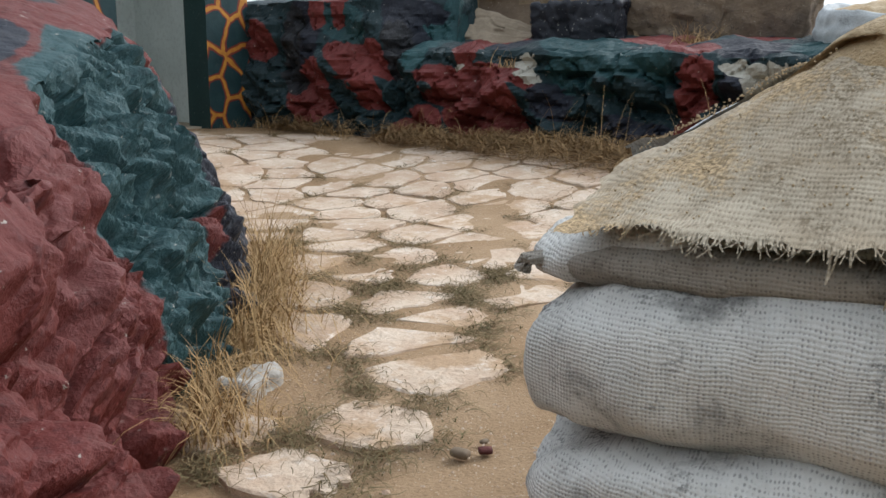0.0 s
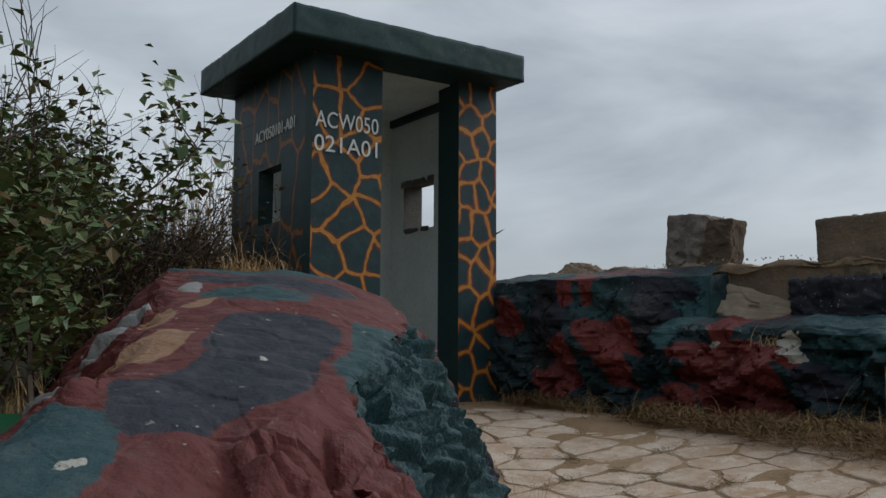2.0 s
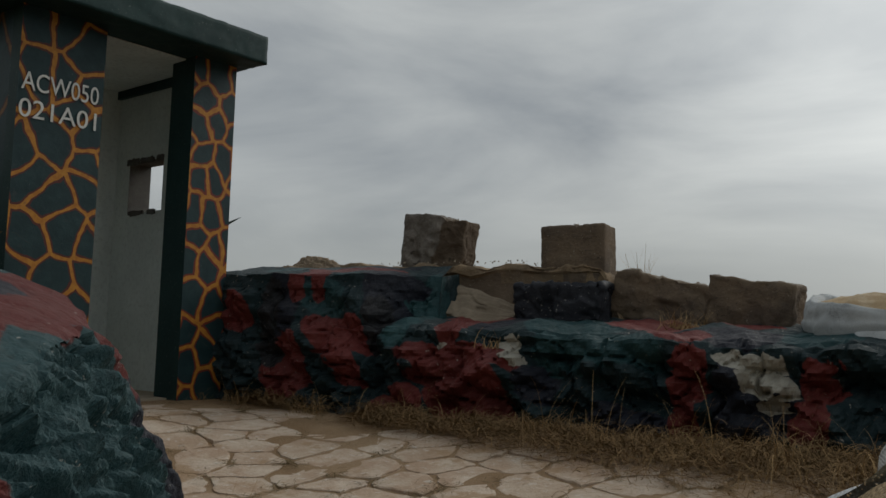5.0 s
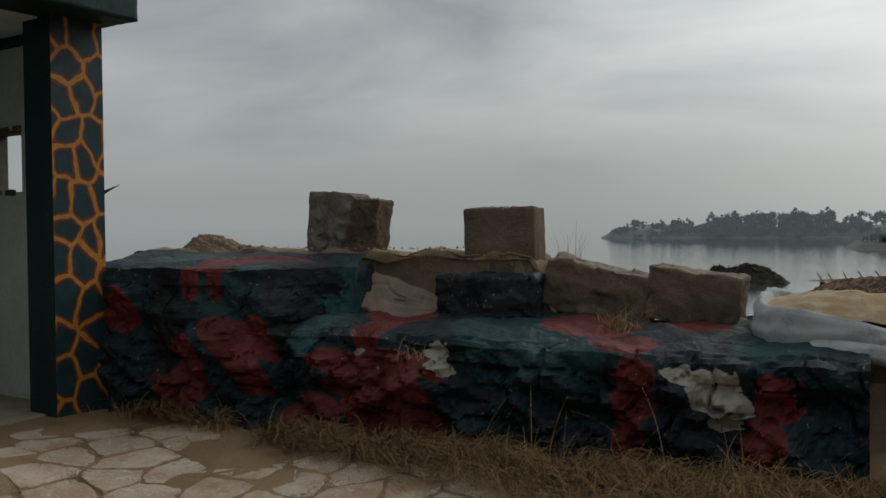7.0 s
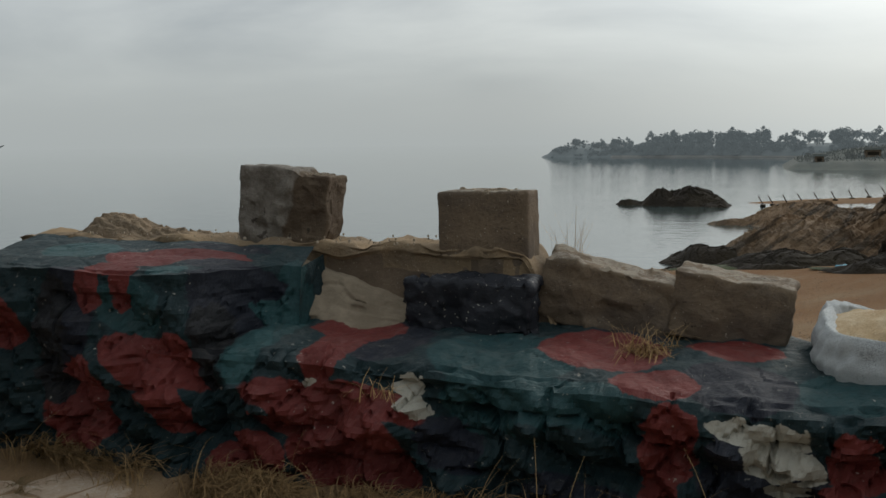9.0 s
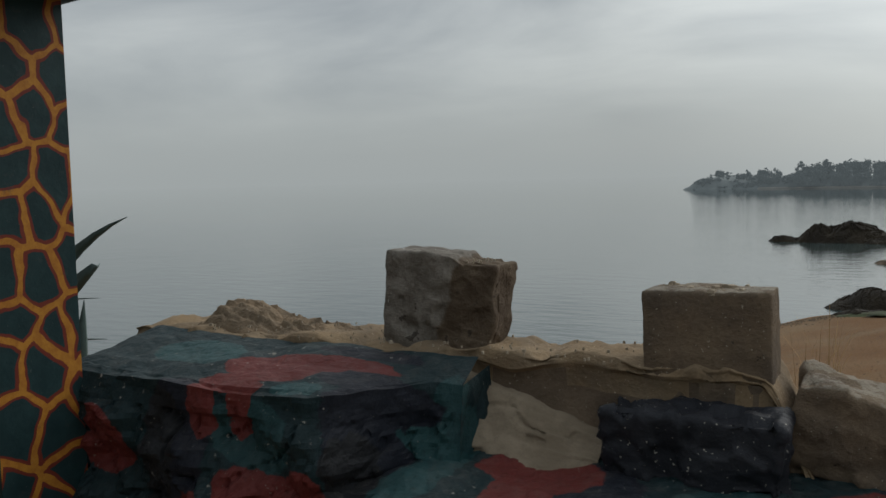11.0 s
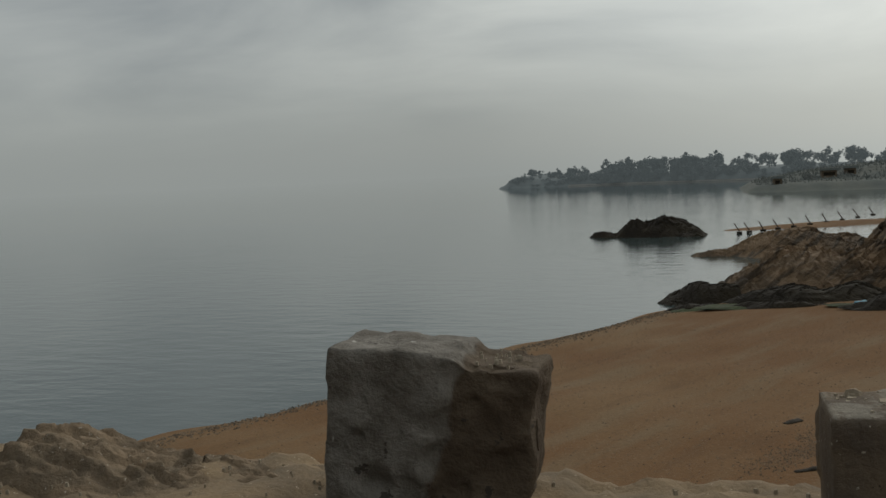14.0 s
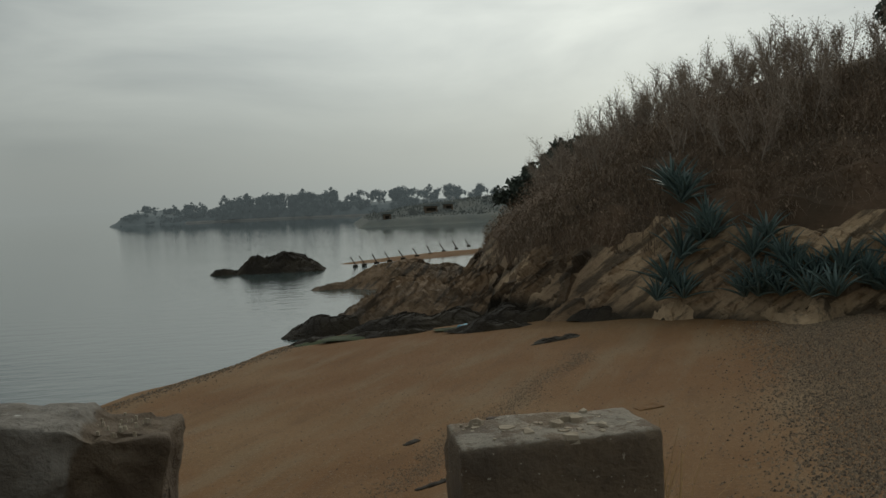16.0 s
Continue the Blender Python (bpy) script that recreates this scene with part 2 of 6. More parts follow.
def old_concrete():
    """Brown weathered concrete with pits, and pale cement left on the top."""
    m = Nodes("weathered_concrete")
    big, fine = m.noise(5.0, 5, 0.65), m.noise(60, 5, 0.7)
    c = m.mix(m.step(big, 0.35, 0.68), (0.20, 0.148, 0.10), (0.125, 0.097, 0.074))
    c = m.mix(m.math("MULTIPLY", m.step(fine, 0.46, 0.72), 0.45), c, (0.085, 0.065, 0.048))
    up = m.vmath("DOT_PRODUCT", m.add("ShaderNodeNewGeometry").outputs["Normal"], (0, 0, 1), True)
    left = m.math("MULTIPLY", m.step(up, 0.6, 0.9), m.step(m.noise(13, 5, 0.7), 0.44, 0.54))
    c = m.mix(m.math("MULTIPLY", left, 0.45), c, (0.38, 0.35, 0.29))
    c = m.mix(m.math("MULTIPLY", m.step(m.noise(26, 4, 0.7), 0.66, 0.70), 0.8), c, (0.035, 0.028, 0.022))
    c = m.mix(m.step(m.noise(95, 2, 0.5), 0.70, 0.75), c, (0.42, 0.37, 0.30))
    h = m.math("ADD", m.math("MULTIPLY", m.noise(20, 5, 0.65), 0.6), m.math("MULTIPLY", fine, 0.5))
    return m.done(c, 0.92, h, 0.9, 0.016, spec=0.3)


M["block"] = old_concrete()


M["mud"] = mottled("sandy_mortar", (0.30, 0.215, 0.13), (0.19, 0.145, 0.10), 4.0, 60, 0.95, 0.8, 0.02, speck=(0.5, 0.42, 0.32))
M["mud_face"] = mottled("darker_brown_core_face", (0.20, 0.150, 0.105), (0.135, 0.102, 0.074), 5.0, 55, 0.93, 0.8, 0.02, speck=(0.36, 0.31, 0.25))
M["mud_pale"] = mottled("pale_mortar", (0.32, 0.26, 0.19), (0.22, 0.175, 0.125), 6.0, 50, 0.92, 0.7, 0.015)
M["plaster"] = mottled("bare_plaster", (0.40, 0.34, 0.26), (0.31, 0.25, 0.18), 6.0, 50, 0.92, 0.5, 0.012)
M["bare_concrete"] = mottled("bare_concrete", (0.17, 0.16, 0.145), (0.10, 0.095, 0.085), 8.0, 50, 0.92, 0.7, 0.012)
M["black"] = mottled("black_paint", (0.017, 0.019, 0.026), (0.028, 0.03, 0.038), 6.0, 45, 0.6, 0.8, 0.02, speck=(0.36, 0.34, 0.3))
M["green"] = mottled("dark_green_paint", (0.010, 0.034, 0.034), (0.018, 0.05, 0.048), 3.0, 50, 0.6, 0.3, 0.006, speck=(0.10, 0.13, 0.12))
M["white"] = mottled("whitewash", (0.77, 0.82, 0.80), (0.66, 0.71, 0.69), 2.5, 35, 0.9, 0.25, 0.004)
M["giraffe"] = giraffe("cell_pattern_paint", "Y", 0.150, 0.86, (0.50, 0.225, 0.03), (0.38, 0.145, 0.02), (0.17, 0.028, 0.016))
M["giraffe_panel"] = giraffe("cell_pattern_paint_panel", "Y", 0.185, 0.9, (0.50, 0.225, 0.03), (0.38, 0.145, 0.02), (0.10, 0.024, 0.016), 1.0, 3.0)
# side walls: larger, taller cells with darker, thinner lines
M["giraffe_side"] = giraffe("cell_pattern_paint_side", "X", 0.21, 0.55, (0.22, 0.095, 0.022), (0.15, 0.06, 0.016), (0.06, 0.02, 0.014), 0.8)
M["letter"] = mottled("white_lettering", (0.74, 0.74, 0.7), (0.6, 0.6, 0.57), 12, 60, 0.7, 0.1, 0.002)


def bedded(name, pale, brown, dark):
    """Slanting beds of weathered rock, stained black below the tide line."""
    m = Nodes(name)
    beds = m.vmath("MULTIPLY", m.combine(m.vmath("DOT_PRODUCT", m.pos, (0.55, -0.25, -0.8), True), m.vmath("DOT_PRODUCT", m.pos, (0.7, -0.3, 0.6), True)), (3.2, 0.55, 1))
    layer = m.noise(1.0, 5, 0.65, vec=beds)
    patch = m.noise(0.55, 4, 0.6)
    c = m.mix(m.step(patch, 0.38, 0.66), pale, brown)
    c = m.mix(m.math("MULTIPLY", m.step(layer, 0.48, 0.60), 0.8), c, dark)
    c = m.mix(m.math("MULTIPLY", m.step(m.noise(6, 4, 0.7), 0.5, 0.72), 0.6), c, tuple(v * 0.5 for v in brown))
    sep = m.add("ShaderNodeSeparateXYZ")
    m.put(sep.inputs[0], m.pos)
    tide = m.step(m.math("ADD", sep.outputs["Z"], m.math("MULTIPLY", patch, 0.9)), -0.90, -1.35)
    c = m.mix(m.math("MULTIPLY", tide, 0.9), c, (0.018, 0.015, 0.010))
    h = m.math("ADD", m.math("MULTIPLY", layer, 0.6), m.math("MULTIPLY", m.noise(7, 4, 0.65), 0.3))
    return m.done(c, 0.85, h, 1.0, 0.25)


M["shore_rock"] = bedded("shore_rock", (0.46, 0.33, 0.205), (0.25, 0.175, 0.11), (0.06, 0.047, 0.034))
M["ledge_rock"] = bedded("dark_ledge_rock", (0.22, 0.145, 0.085), (0.115, 0.08, 0.05), (0.035, 0.027, 0.019))
M["wet_rock"] = mottled("weed_covered_rock", (0.020, 0.015, 0.010), (0.034, 0.026, 0.015), 0.8, 6, 0.85, 1.0, 0.12)
M["hill"] = mottled("brushy_soil", (0.13, 0.085, 0.055), (0.075, 0.054, 0.036), 0.5, 5, 0.95, 0.6, 0.1)
M["soil"] = mottled("weedy_soil", (0.09, 0.075, 0.04), (0.05, 0.055, 0.025), 1.0, 20, 0.95, 0.6, 0.03)
M["rust"] = mottled("rusty_steel", (0.035, 0.024, 0.018), (0.06, 0.035, 0.022), 6, 40, 0.8, 0.5, 0.01)


# ---- mesh helpers ----
def mesh_from(name, verts, faces, mats, smooth=False, slots=None):
    me = bpy.data.meshes.new(name)
    me.from_pydata(verts, [], faces)
    for mm in mats if isinstance(mats, (list, tuple)) else [mats]:
        me.materials.append(mm)
    if slots is not None:
        me.polygons.foreach_set("material_index", slots)
    if smooth:
        me.polygons.foreach_set("use_smooth", [True] * len(faces))
    me.update()
    return me


def part(name, data, material, parent, label=""):
    """Links a bmesh or a mesh as one object under a thing."""
    if isinstance(data, bmesh.types.BMesh):
        me = bpy.data.meshes.new(name)
        data.to_mesh(me)
        data.free()
        me.materials.append(material)
    else:
        me = data
    ob = new(name, me)
    ob.parent = parent
    if label:
        ob["label"] = label
    return ob


def empty(name, m, label, category="", group="", kind=""):
    ob = new(name)
    ob.matrix_basis = m
    ob.empty_display_size = 0.1
    return tagged(ob, label, category, group, kind)


def sstep(a, b, v):
    t = min(1.0, max(0.0, (v - a) / (b - a)))
    return t * t * (3 - 2 * t)


def fbm(p, octaves=4):
    return noise.fractal(p, 1.0, 2.0, octaves)


def facets(p, size, seed=0.0):
    """Broken-stone relief: each cell of about that size is a flat tilted facet; about -1 to 1."""
    q = Vector((p[0] / size + seed, p[1] / size, p[2] / size))
    dist, pts = noise.voronoi(q)
    c = pts[0]
    h = noise.cell_vector(c * 7.31)
    tilt = noise.cell_vector(c * 3.17 + Vector((5, 1, 2)))
    return (h[0] - 0.5) * 1.1 + (q - c).dot(tilt - Vector((0.5, 0.5, 0.5))) * 1.6


CRAG_TURN = Matrix.Rotation(0.7, 3, "X") @ Matrix.Rotation(0.5, 3, "Y") @ Matrix.Rotation(0.4, 3, "Z")


def crag(p, size, seed=0.0):
    """Broken rock with flat faces that meet in sharp edges; about -0.7 to 0.7."""
    q = CRAG_TURN @ (Vector(p) / size) + Vector((seed, seed * 1.7, seed * 0.6))
    near, _ = noise.voronoi(q, distance_metric="MANHATTAN")
    return 0.72 - near[0]


def sheet(name, fn, nu, nv, mats, smooth=True):
    """A grid of points fn(u, v), with u and v from 0 to 1."""
    vs = [fn(i / nu, j / nv) for j in range(nv + 1) for i in range(nu + 1)]
    fs = [(j * (nu + 1) + i, j * (nu + 1) + i + 1, (j + 1) * (nu + 1) + i + 1, (j + 1) * (nu + 1) + i) for j in range(nv) for i in range(nu)]
    return mesh_from(name, vs, fs, mats, smooth)


def boxes_bm(boxes):
    bm = bmesh.new()
    for (x0, y0, z0), (x1, y1, z1) in boxes:
        r = bmesh.ops.create_cube(bm, size=1)
        bmesh.ops.scale(bm, vec=(x1 - x0, y1 - y0, z1 - z0), verts=r["verts"])
        bmesh.ops.translate(bm, vec=((x0 + x1) / 2, (y0 + y1) / 2, (z0 + z1) / 2), verts=r["verts"])
    return bm


def rough_block(size, cell, soften, amp, seed, chunk=0.0, chunk_size=0.12):
    """A worn block standing on z = 0: softened edges, uneven faces, chipped corners."""
    sx, sy, sz = size
    nx, ny, nz = [max(2, round(s / cell)) for s in size]
    bm = bmesh.new()
    index = {}

    def vert(i, j, k):
        if (i, j, k) not in index:
            p = Vector(((i / nx - 0.5) * sx, (j / ny - 0.5) * sy, (k / nz - 0.5) * sz))
            core = Vector([max(-s / 2 + soften, min(s / 2 - soften, c)) for s, c in zip(size, p)])
            n = (p - core).normalized() if (p - core).length > 1e-6 else p.normalized()
            q = core + n * soften
            s = Vector((seed * 3.1, seed * 1.7, seed))
            d = fbm(q * 7 + s, 4) * amp + fbm(q * 28 + s, 3) * amp * 0.3
            if chunk:
                d += facets(q, chunk_size, seed) * chunk
            q += n * d
            index[i, j, k] = bm.verts.new((q.x, q.y, q.z + sz / 2))
        return index[i, j, k]

    for a, b, c, na, nb, nc in ((0, 1, 2, nx, ny, nz), (1, 2, 0, ny, nz, nx), (2, 0, 1, nz, nx, ny)):
        for side in (0, nc):
            for i in range(na):
                for j in range(nb):
                    quad = []
                    for di, dj in ((0, 0), (1, 0), (1, 1), (0, 1)):
                        t = [0, 0, 0]
                        t[a], t[b], t[c] = i + di, j + dj, side
                        quad.append(vert(*t))
                    bm.faces.new(quad if side else quad[::-1])
    for f in bm.faces:
        f.smooth = True
    return bm


def tube(bm, pts, r0, r1, sides=5):
    """A tapered round stem along points."""
    rings = []
    for i, p in enumerate(pts):
        p = Vector(p)
        d = (Vector(pts[min(i + 1, len(pts) - 1)]) - Vector(pts[max(i - 1, 0)])).normalized()
        a = d.orthogonal().normalized()
        b = d.cross(a)
        r = r0 + (r1 - r0) * i / (len(pts) - 1)
        rings.append([bm.verts.new(p + (a * math.cos(t) + b * math.sin(t)) * r) for t in (2 * math.pi * k / sides for k in range(sides))])
    for q, s in zip(rings, rings[1:]):
        for k in range(sides):
            bm.faces.new((q[k], q[(k + 1) % sides], s[(k + 1) % sides], s[k]))
    bm.faces.new(rings[-1])
    bm.faces.new(rings[0][::-1])


# ---- ground ----
SEA = -2.6


def yard_z(x, y):
    z = -0.06 - 0.165 * sstep(4.45, 3.0, y) - 0.09 * sstep(3.3, 1.0, y)
    z += (-0.04 - z) * sstep(-1.9, -3.5, x) * sstep(2.6, 3.4, y)
    z -= 0.27 * sstep(0.0, 0.5, x + 0.25 * (1.2 - y)) * sstep(2.6, 1.2, y)
    # unseen bank behind and to the right, added to block skylight and bounce
    z += 3.2 * sstep(-0.9, -6.0, y) + 2.2 * sstep(3.0, 8.0, x) * sstep(4.0, 0.0, y)
    z += 0.35 * sstep(-2.0, -3.3, x) * sstep(2.9, 2.0, y) + 1.2 * sstep(-5.2, -10.0, x) * sstep(6, 3, y)
    return z


def beach_z(x, y):
    d = (x + 11.0) * 0.8756 - (y - 14.5) * 0.483
    z = SEA + 0.078 * d if d > 0 else SEA + 0.06 * d
    return max(-6.0, min(z, -1.35 + 0.004 * d))


def sand_bump(x, y):
    return 0.06 * noise.noise(Vector((x * 0.5, y * 0.5, 1))) * sstep(60, 20, y)


def foot_x(y):
    """Where the hillside meets the beach."""
    rows = ((0, 16), (10, 12.0), (16, 10.5), (19.8, 9.1), (21.8, 6.7), (25.5, 3.9), (28, 2.2), (34, 1.9), (42, 3.4), (50, 5.6), (60, 9.0), (100, 25), (200, 60))
    for (a, p), (b, q) in zip(rows, rows[1:]):
        if y <= b:
            return p + (q - p) * (y - a) / (b - a)
    return rows[-1][1]


def hill_z(x, y):
    d = x - foot_x(y)
    if d < 0:
        return beach_z(x, y) - 0.25 - min(1.5, -d)
    top = 7.6 - 2.6 * sstep(30, 75, y) + 1.6 * sstep(26, 12, y)
    return beach_z(foot_x(y), y) - 0.25 + 1.3 * sstep(0, 1.8, d) + top * (1 - math.exp(-max(0, d - 0.6) / 7.0)) + fbm(Vector((x, y, 0)) * 0.16, 3) * 0.7 * sstep(0, 6, d)


def build_ground():
    def yard(u, v):
        x, y = -14 + 26 * u, -10 + 15.1 * v
        return x, y, yard_z(x, y) + fbm(Vector((x, y, 3)) * 2.5, 4) * 0.012
    tagged(new("yard_ground", sheet("yard_ground", yard, 260, 151, [M["sand_yard"], M["soil"]])), "packed sandy yard rising to the sentry box, with an added unseen bank behind", "ground", kind="structure")

    def far(u, v):
        a, b = 2 * u - 1, v
        x, y = -2 + 40 * a + 4400 * a ** 7, 5.0 + 75 * b + 4400 * b ** 8
        return x, y, beach_z(x, y) + sand_bump(x, y)
    tagged(new("ground", sheet("ground", far, 300, 300, M["beach"])), "wet orange sand of the beach below the wall", "beach", kind="structure")

    def slope(u, v):
        y = 8 + 150 * v ** 1.6
        x = foot_x(y) - 1.5 + 90 * u ** 2.6
        d = x - foot_x(y)
        p = Vector((x, y, 0))
        low = sstep(5.5, 2.0, d) * sstep(-1.2, 0.3, d)
        rough = facets(Vector((x * 0.8 + y * 0.5, y * 0.45, x * 0.3)), 0.9, 4) * 0.40 + facets(p, 0.38, 9) * 0.14 + fbm(p * 1.8, 3) * 0.08
        return x, y, hill_z(x, y) + rough * low * sstep(80, 45, y)
    tagged(new("hillside", sheet("hillside", slope, 170, 300, [M["hill"], M["shore_rock"]], False)), "steep hillside of brown soil under dry brush", "hill", kind="structure")

    def face(u, v):
        y = 18.2 + 26 * v
        d = -1.0 + 2.9 * u
        x = foot_x(y) + d
        base = max(hill_z(x, y), beach_z(x, y) - 0.25)
        p = Vector((x, y, base))
        s1 = Vector((x * 0.9 - y * 0.35 - base * 0.9, (x * 0.45 + y * 0.3 + base * 0.8) * 0.42, y * 0.25))
        cut = facets(s1, 0.42, 4) * 0.24 + facets(s1, 0.17, 9) * 0.09 + fbm(p * 2.2, 4) * 0.10 + facets(p, 0.9, 2) * 0.18
        lump = 0.35 * noise.noise(Vector((x, y, 3)) * 0.55)
        k = sstep(0.0, 0.22, u) * sstep(1.0, 0.72, u)
        off = (0.02 + cut + lump) * k - 0.22 * (1 - k)
        return x - 0.6 * off, y - 0.35 * off, base + 0.75 * off
    tagged(new("rock_face", sheet("rock_face", face, 130, 420, [M["shore_rock"], M["ledge_rock"]], False)), "slanting beds of bare brown rock at the hill's foot", "rock face", kind="structure")

    m = Nodes("sea_water")
    wave = m.math("ADD", m.noise(1.6, 4, 0.6, vec=m.vmath("MULTIPLY", m.pos, (0.5, 1.2, 1))), m.math("MULTIPLY", m.noise(0.12, 3, 0.5), 2.0))
    sep = m.add("ShaderNodeSeparateXYZ")
    m.put(sep.inputs[0], m.pos)
    calm = m.math("ADD", 0.02, m.math("MULTIPLY", m.step(sep.outputs["Y"], 260.0, 15.0), 0.98))
    M["water"] = m.done((0.055, 0.078, 0.078), m.math("ADD", 0.004, m.math("MULTIPLY", m.step(sep.outputs["Y"], 140.0, 20.0), 0.07)), m.math("MULTIPLY", wave, calm), 0.10, 0.25, spec=0.5)
    me = mesh_from("water", [(-4800, 3, SEA), (4800, 3, SEA), (4800, 4800, SEA), (-4800, 4800, SEA)], [(0, 1, 2, 3)], M["water"])
    tagged(new("water", me), "calm grey sea under an overcast sky", "sea", kind="structure")


build_ground()
for f in bpy.data.objects["rock_face"].data.polygons:
    if f.center[1] > 25.4 + 1.5 * noise.noise(f.center * 0.8):
        f.material_index = 1
for f in bpy.data.objects["hillside"].data.polygons:
    cx, cy, cz = f.center
    if cx - foot_x(cy) < 1.5 + 1.2 * noise.noise(Vector((cx, cy, 0)) * 0.35):
        f.material_index = 1
# dark soil for the added unseen bank and the ground under the bushes
yard_mesh = bpy.data.objects["yard_ground"].data
for f in yard_mesh.polygons:
    cx, cy, _ = f.center
    if cy < -1.2 or cx > 2.2 or cx < -2.6 - 0.9 * noise.noise(Vector((cx, cy, 0))) and cy < 3.0 or cx < -5.2:
        f.material_index = 1


# ---- painted wall along the sea ----
def bench_profile(x, h):
    """A point of the painted stone bench: h runs up the front (0 to 0.5), over the top (0.5 to 0.85), to the back (1)."""
    front = 4.40 + 0.06 * fbm(Vector((x * 1.3, 0, 4)), 2)
    top = 0.42 - 0.025 * sstep(-1.7, -0.3, x)
    if h < 0.5:
        t = h / 0.5
        return front + 0.10 * (1 - t) ** 1.5 + 0.03 * math.sin(t * 3) + 0.04 * t, -0.55 + (top + 0.55) * t
    t = (h - 0.5) / 0.5
    return front + 0.07 + 0.62 * t, top + 0.09 * t + 0.02 * math.sin(t * math.pi)


def plinth_profile(x, h):
    """The higher block of the wall; its corner towards the bench is cut off at a slant."""
    front = 4.33 + 0.05 * fbm(Vector((x * 1.3, 0, 9)), 2)
    cut = 0.34 * sstep(-2.56, -2.26, x)
    if h < 0.6:
        t = h / 0.6
        return front + cut + 0.11 * t ** 1.6, -0.35 + (0.71 + 0.35) * t
    t = (h - 0.6) / 0.4
    return front + cut + 0.11 + (0.45 - cut) * t, 0.71 + (0.07 + 0.015 * sstep(-2.9, -3.5, x)) * t


def masonry(name, profile, x0, x1, nu, nv, mat, edge, seed):
    def fn(u, v):
        x = x0 + (x1 - x0) * u
        y, z = profile(x, v)
        p = Vector((x, y, z))
        rough = 1.0 if v < edge - 0.05 else (0.22 if v > edge + 0.04 else 0.5)
        if x1 < -1:
            rough *= 0.5 + 0.5 * sstep(0.5, 0.1, z)
        s1 = Vector((p.x * 0.8 + p.z * 0.3, p.y, p.z * 1.25))
        d = (crag(s1, 0.27, seed) * 0.17 + facets(s1, 0.2, seed + 1) * 0.022 + crag(s1, 0.11, seed + 7) * 0.075 + crag(p, 0.045, seed + 2) * 0.020 + fbm(p * 7, 4) * 0.010) * rough
        crack = abs(noise.noise(Vector((x * 5.0, z * 7.0 + seed, y * 5.0))))
        d -= 0.06 * max(0.0, 1 - crack / 0.06) * (rough if rough > 0.3 else 0.0)
        if x1 < -1:
            d *= 1 - sstep(0.95, 1.0, u)
        up = sstep(edge - 0.04, edge + 0.04, v)
        return x, y - d * (1 - up), z + d * up * 0.9
    return sheet(name, fn, nu, nv, mat, False)


wall_blobs = (  # along the wall, across it from the foot over the top
    (NAVY, ((-1.76, 0.76, 0.17, 0.2), (-0.52, 0.61, 0.18, 0.19), (-2.40, 0.72, 0.10, 0.3), (-1.44, 0.25, 0.12, 0.12), (-0.44, 0.22, 0.2, 0.16), (-3.04, 0.5, 0.14, 0.3), (-1.0, 0.05, 0.3, 0.14), (-0.9, 1.02, 0.14, 0.06))),
    (TEAL, ((-1.29, 0.69, 0.26, 0.26), (-1.15, 0.42, 0.34, 0.12), (-2.31, 0.54, 0.11, 0.14), (-0.18, 0.63, 0.16, 0.15), (-2.22, 0.87, 0.06, 0.3), (-2.75, 0.62, 0.16, 0.12))),
    (RED, ((-1.96, 1.0, 0.14, 0.2), (-1.94, 0.68, 0.11, 0.27), (-0.98, 0.83, 0.23, 0.2), (-0.77, 0.56, 0.14, 0.12), (-0.54, 0.94, 0.16, 0.12), (-1.89, 0.31, 0.36, 0.12), (-1.84, 0.15, 0.25, 0.14), (-2.25, 0.08, 0.17, 0.13), (-2.63, 0.39, 0.21, 0.13), (-2.57, 0.22, 0.10, 0.08), (-2.98, 0.16, 0.17, 0.19), (-1.93, 0.86, 0.20, 0.12), (-0.72, 0.30, 0.08, 0.14), (-0.74, 0.12, 0.06, 0.12), (-0.16, 0.32, 0.10, 0.09), (-0.22, 0.15, 0.08, 0.12), (-3.39, 0.5, 0.12, 0.10), (-2.945, 0.70, 0.06, 0.13), (-2.80, 0.71, 0.045, 0.10), (-2.88, 0.82, 0.13, 0.07), (-2.82, 0.98, 0.19, 0.11), (-2.62, 1.07, 0.24, 0.07))),
    (NAVY, ((-2.42, 0.97, 0.20, 0.08), (-2.55, 1.20, 0.2, 0.05))),
    ((0.02, 0.07, 0.075), ((-3.20, 1.06, 0.20, 0.13), (-2.27, 0.86, 0.10, 0.07), (-2.62, 0.83, 0.10, 0.06), (-2.27, 0.55, 0.07, 0.22))),
    (BLACK, ((-2.42, 0.56, 0.065, 0.20), (-3.12, 0.45, 0.08, 0.28))),
    (CHALK, ((-1.60, 0.44, 0.065, 0.05), (-1.57, 0.36, 0.05, 0.06), (-0.47, 0.36, 0.15, 0.05), (-0.38, 0.29, 0.12, 0.05), (-2.22, -0.05, 0.05, 0.07), (-1.98, 0.43, 0.03, 0.02))),
)
M["wall_paint"] = camouflage("camouflage_wall", (1, 0, 0), (0, 1, 1), -4.40, (0.007, 0.025, 0.030), wall_blobs, 0.7)


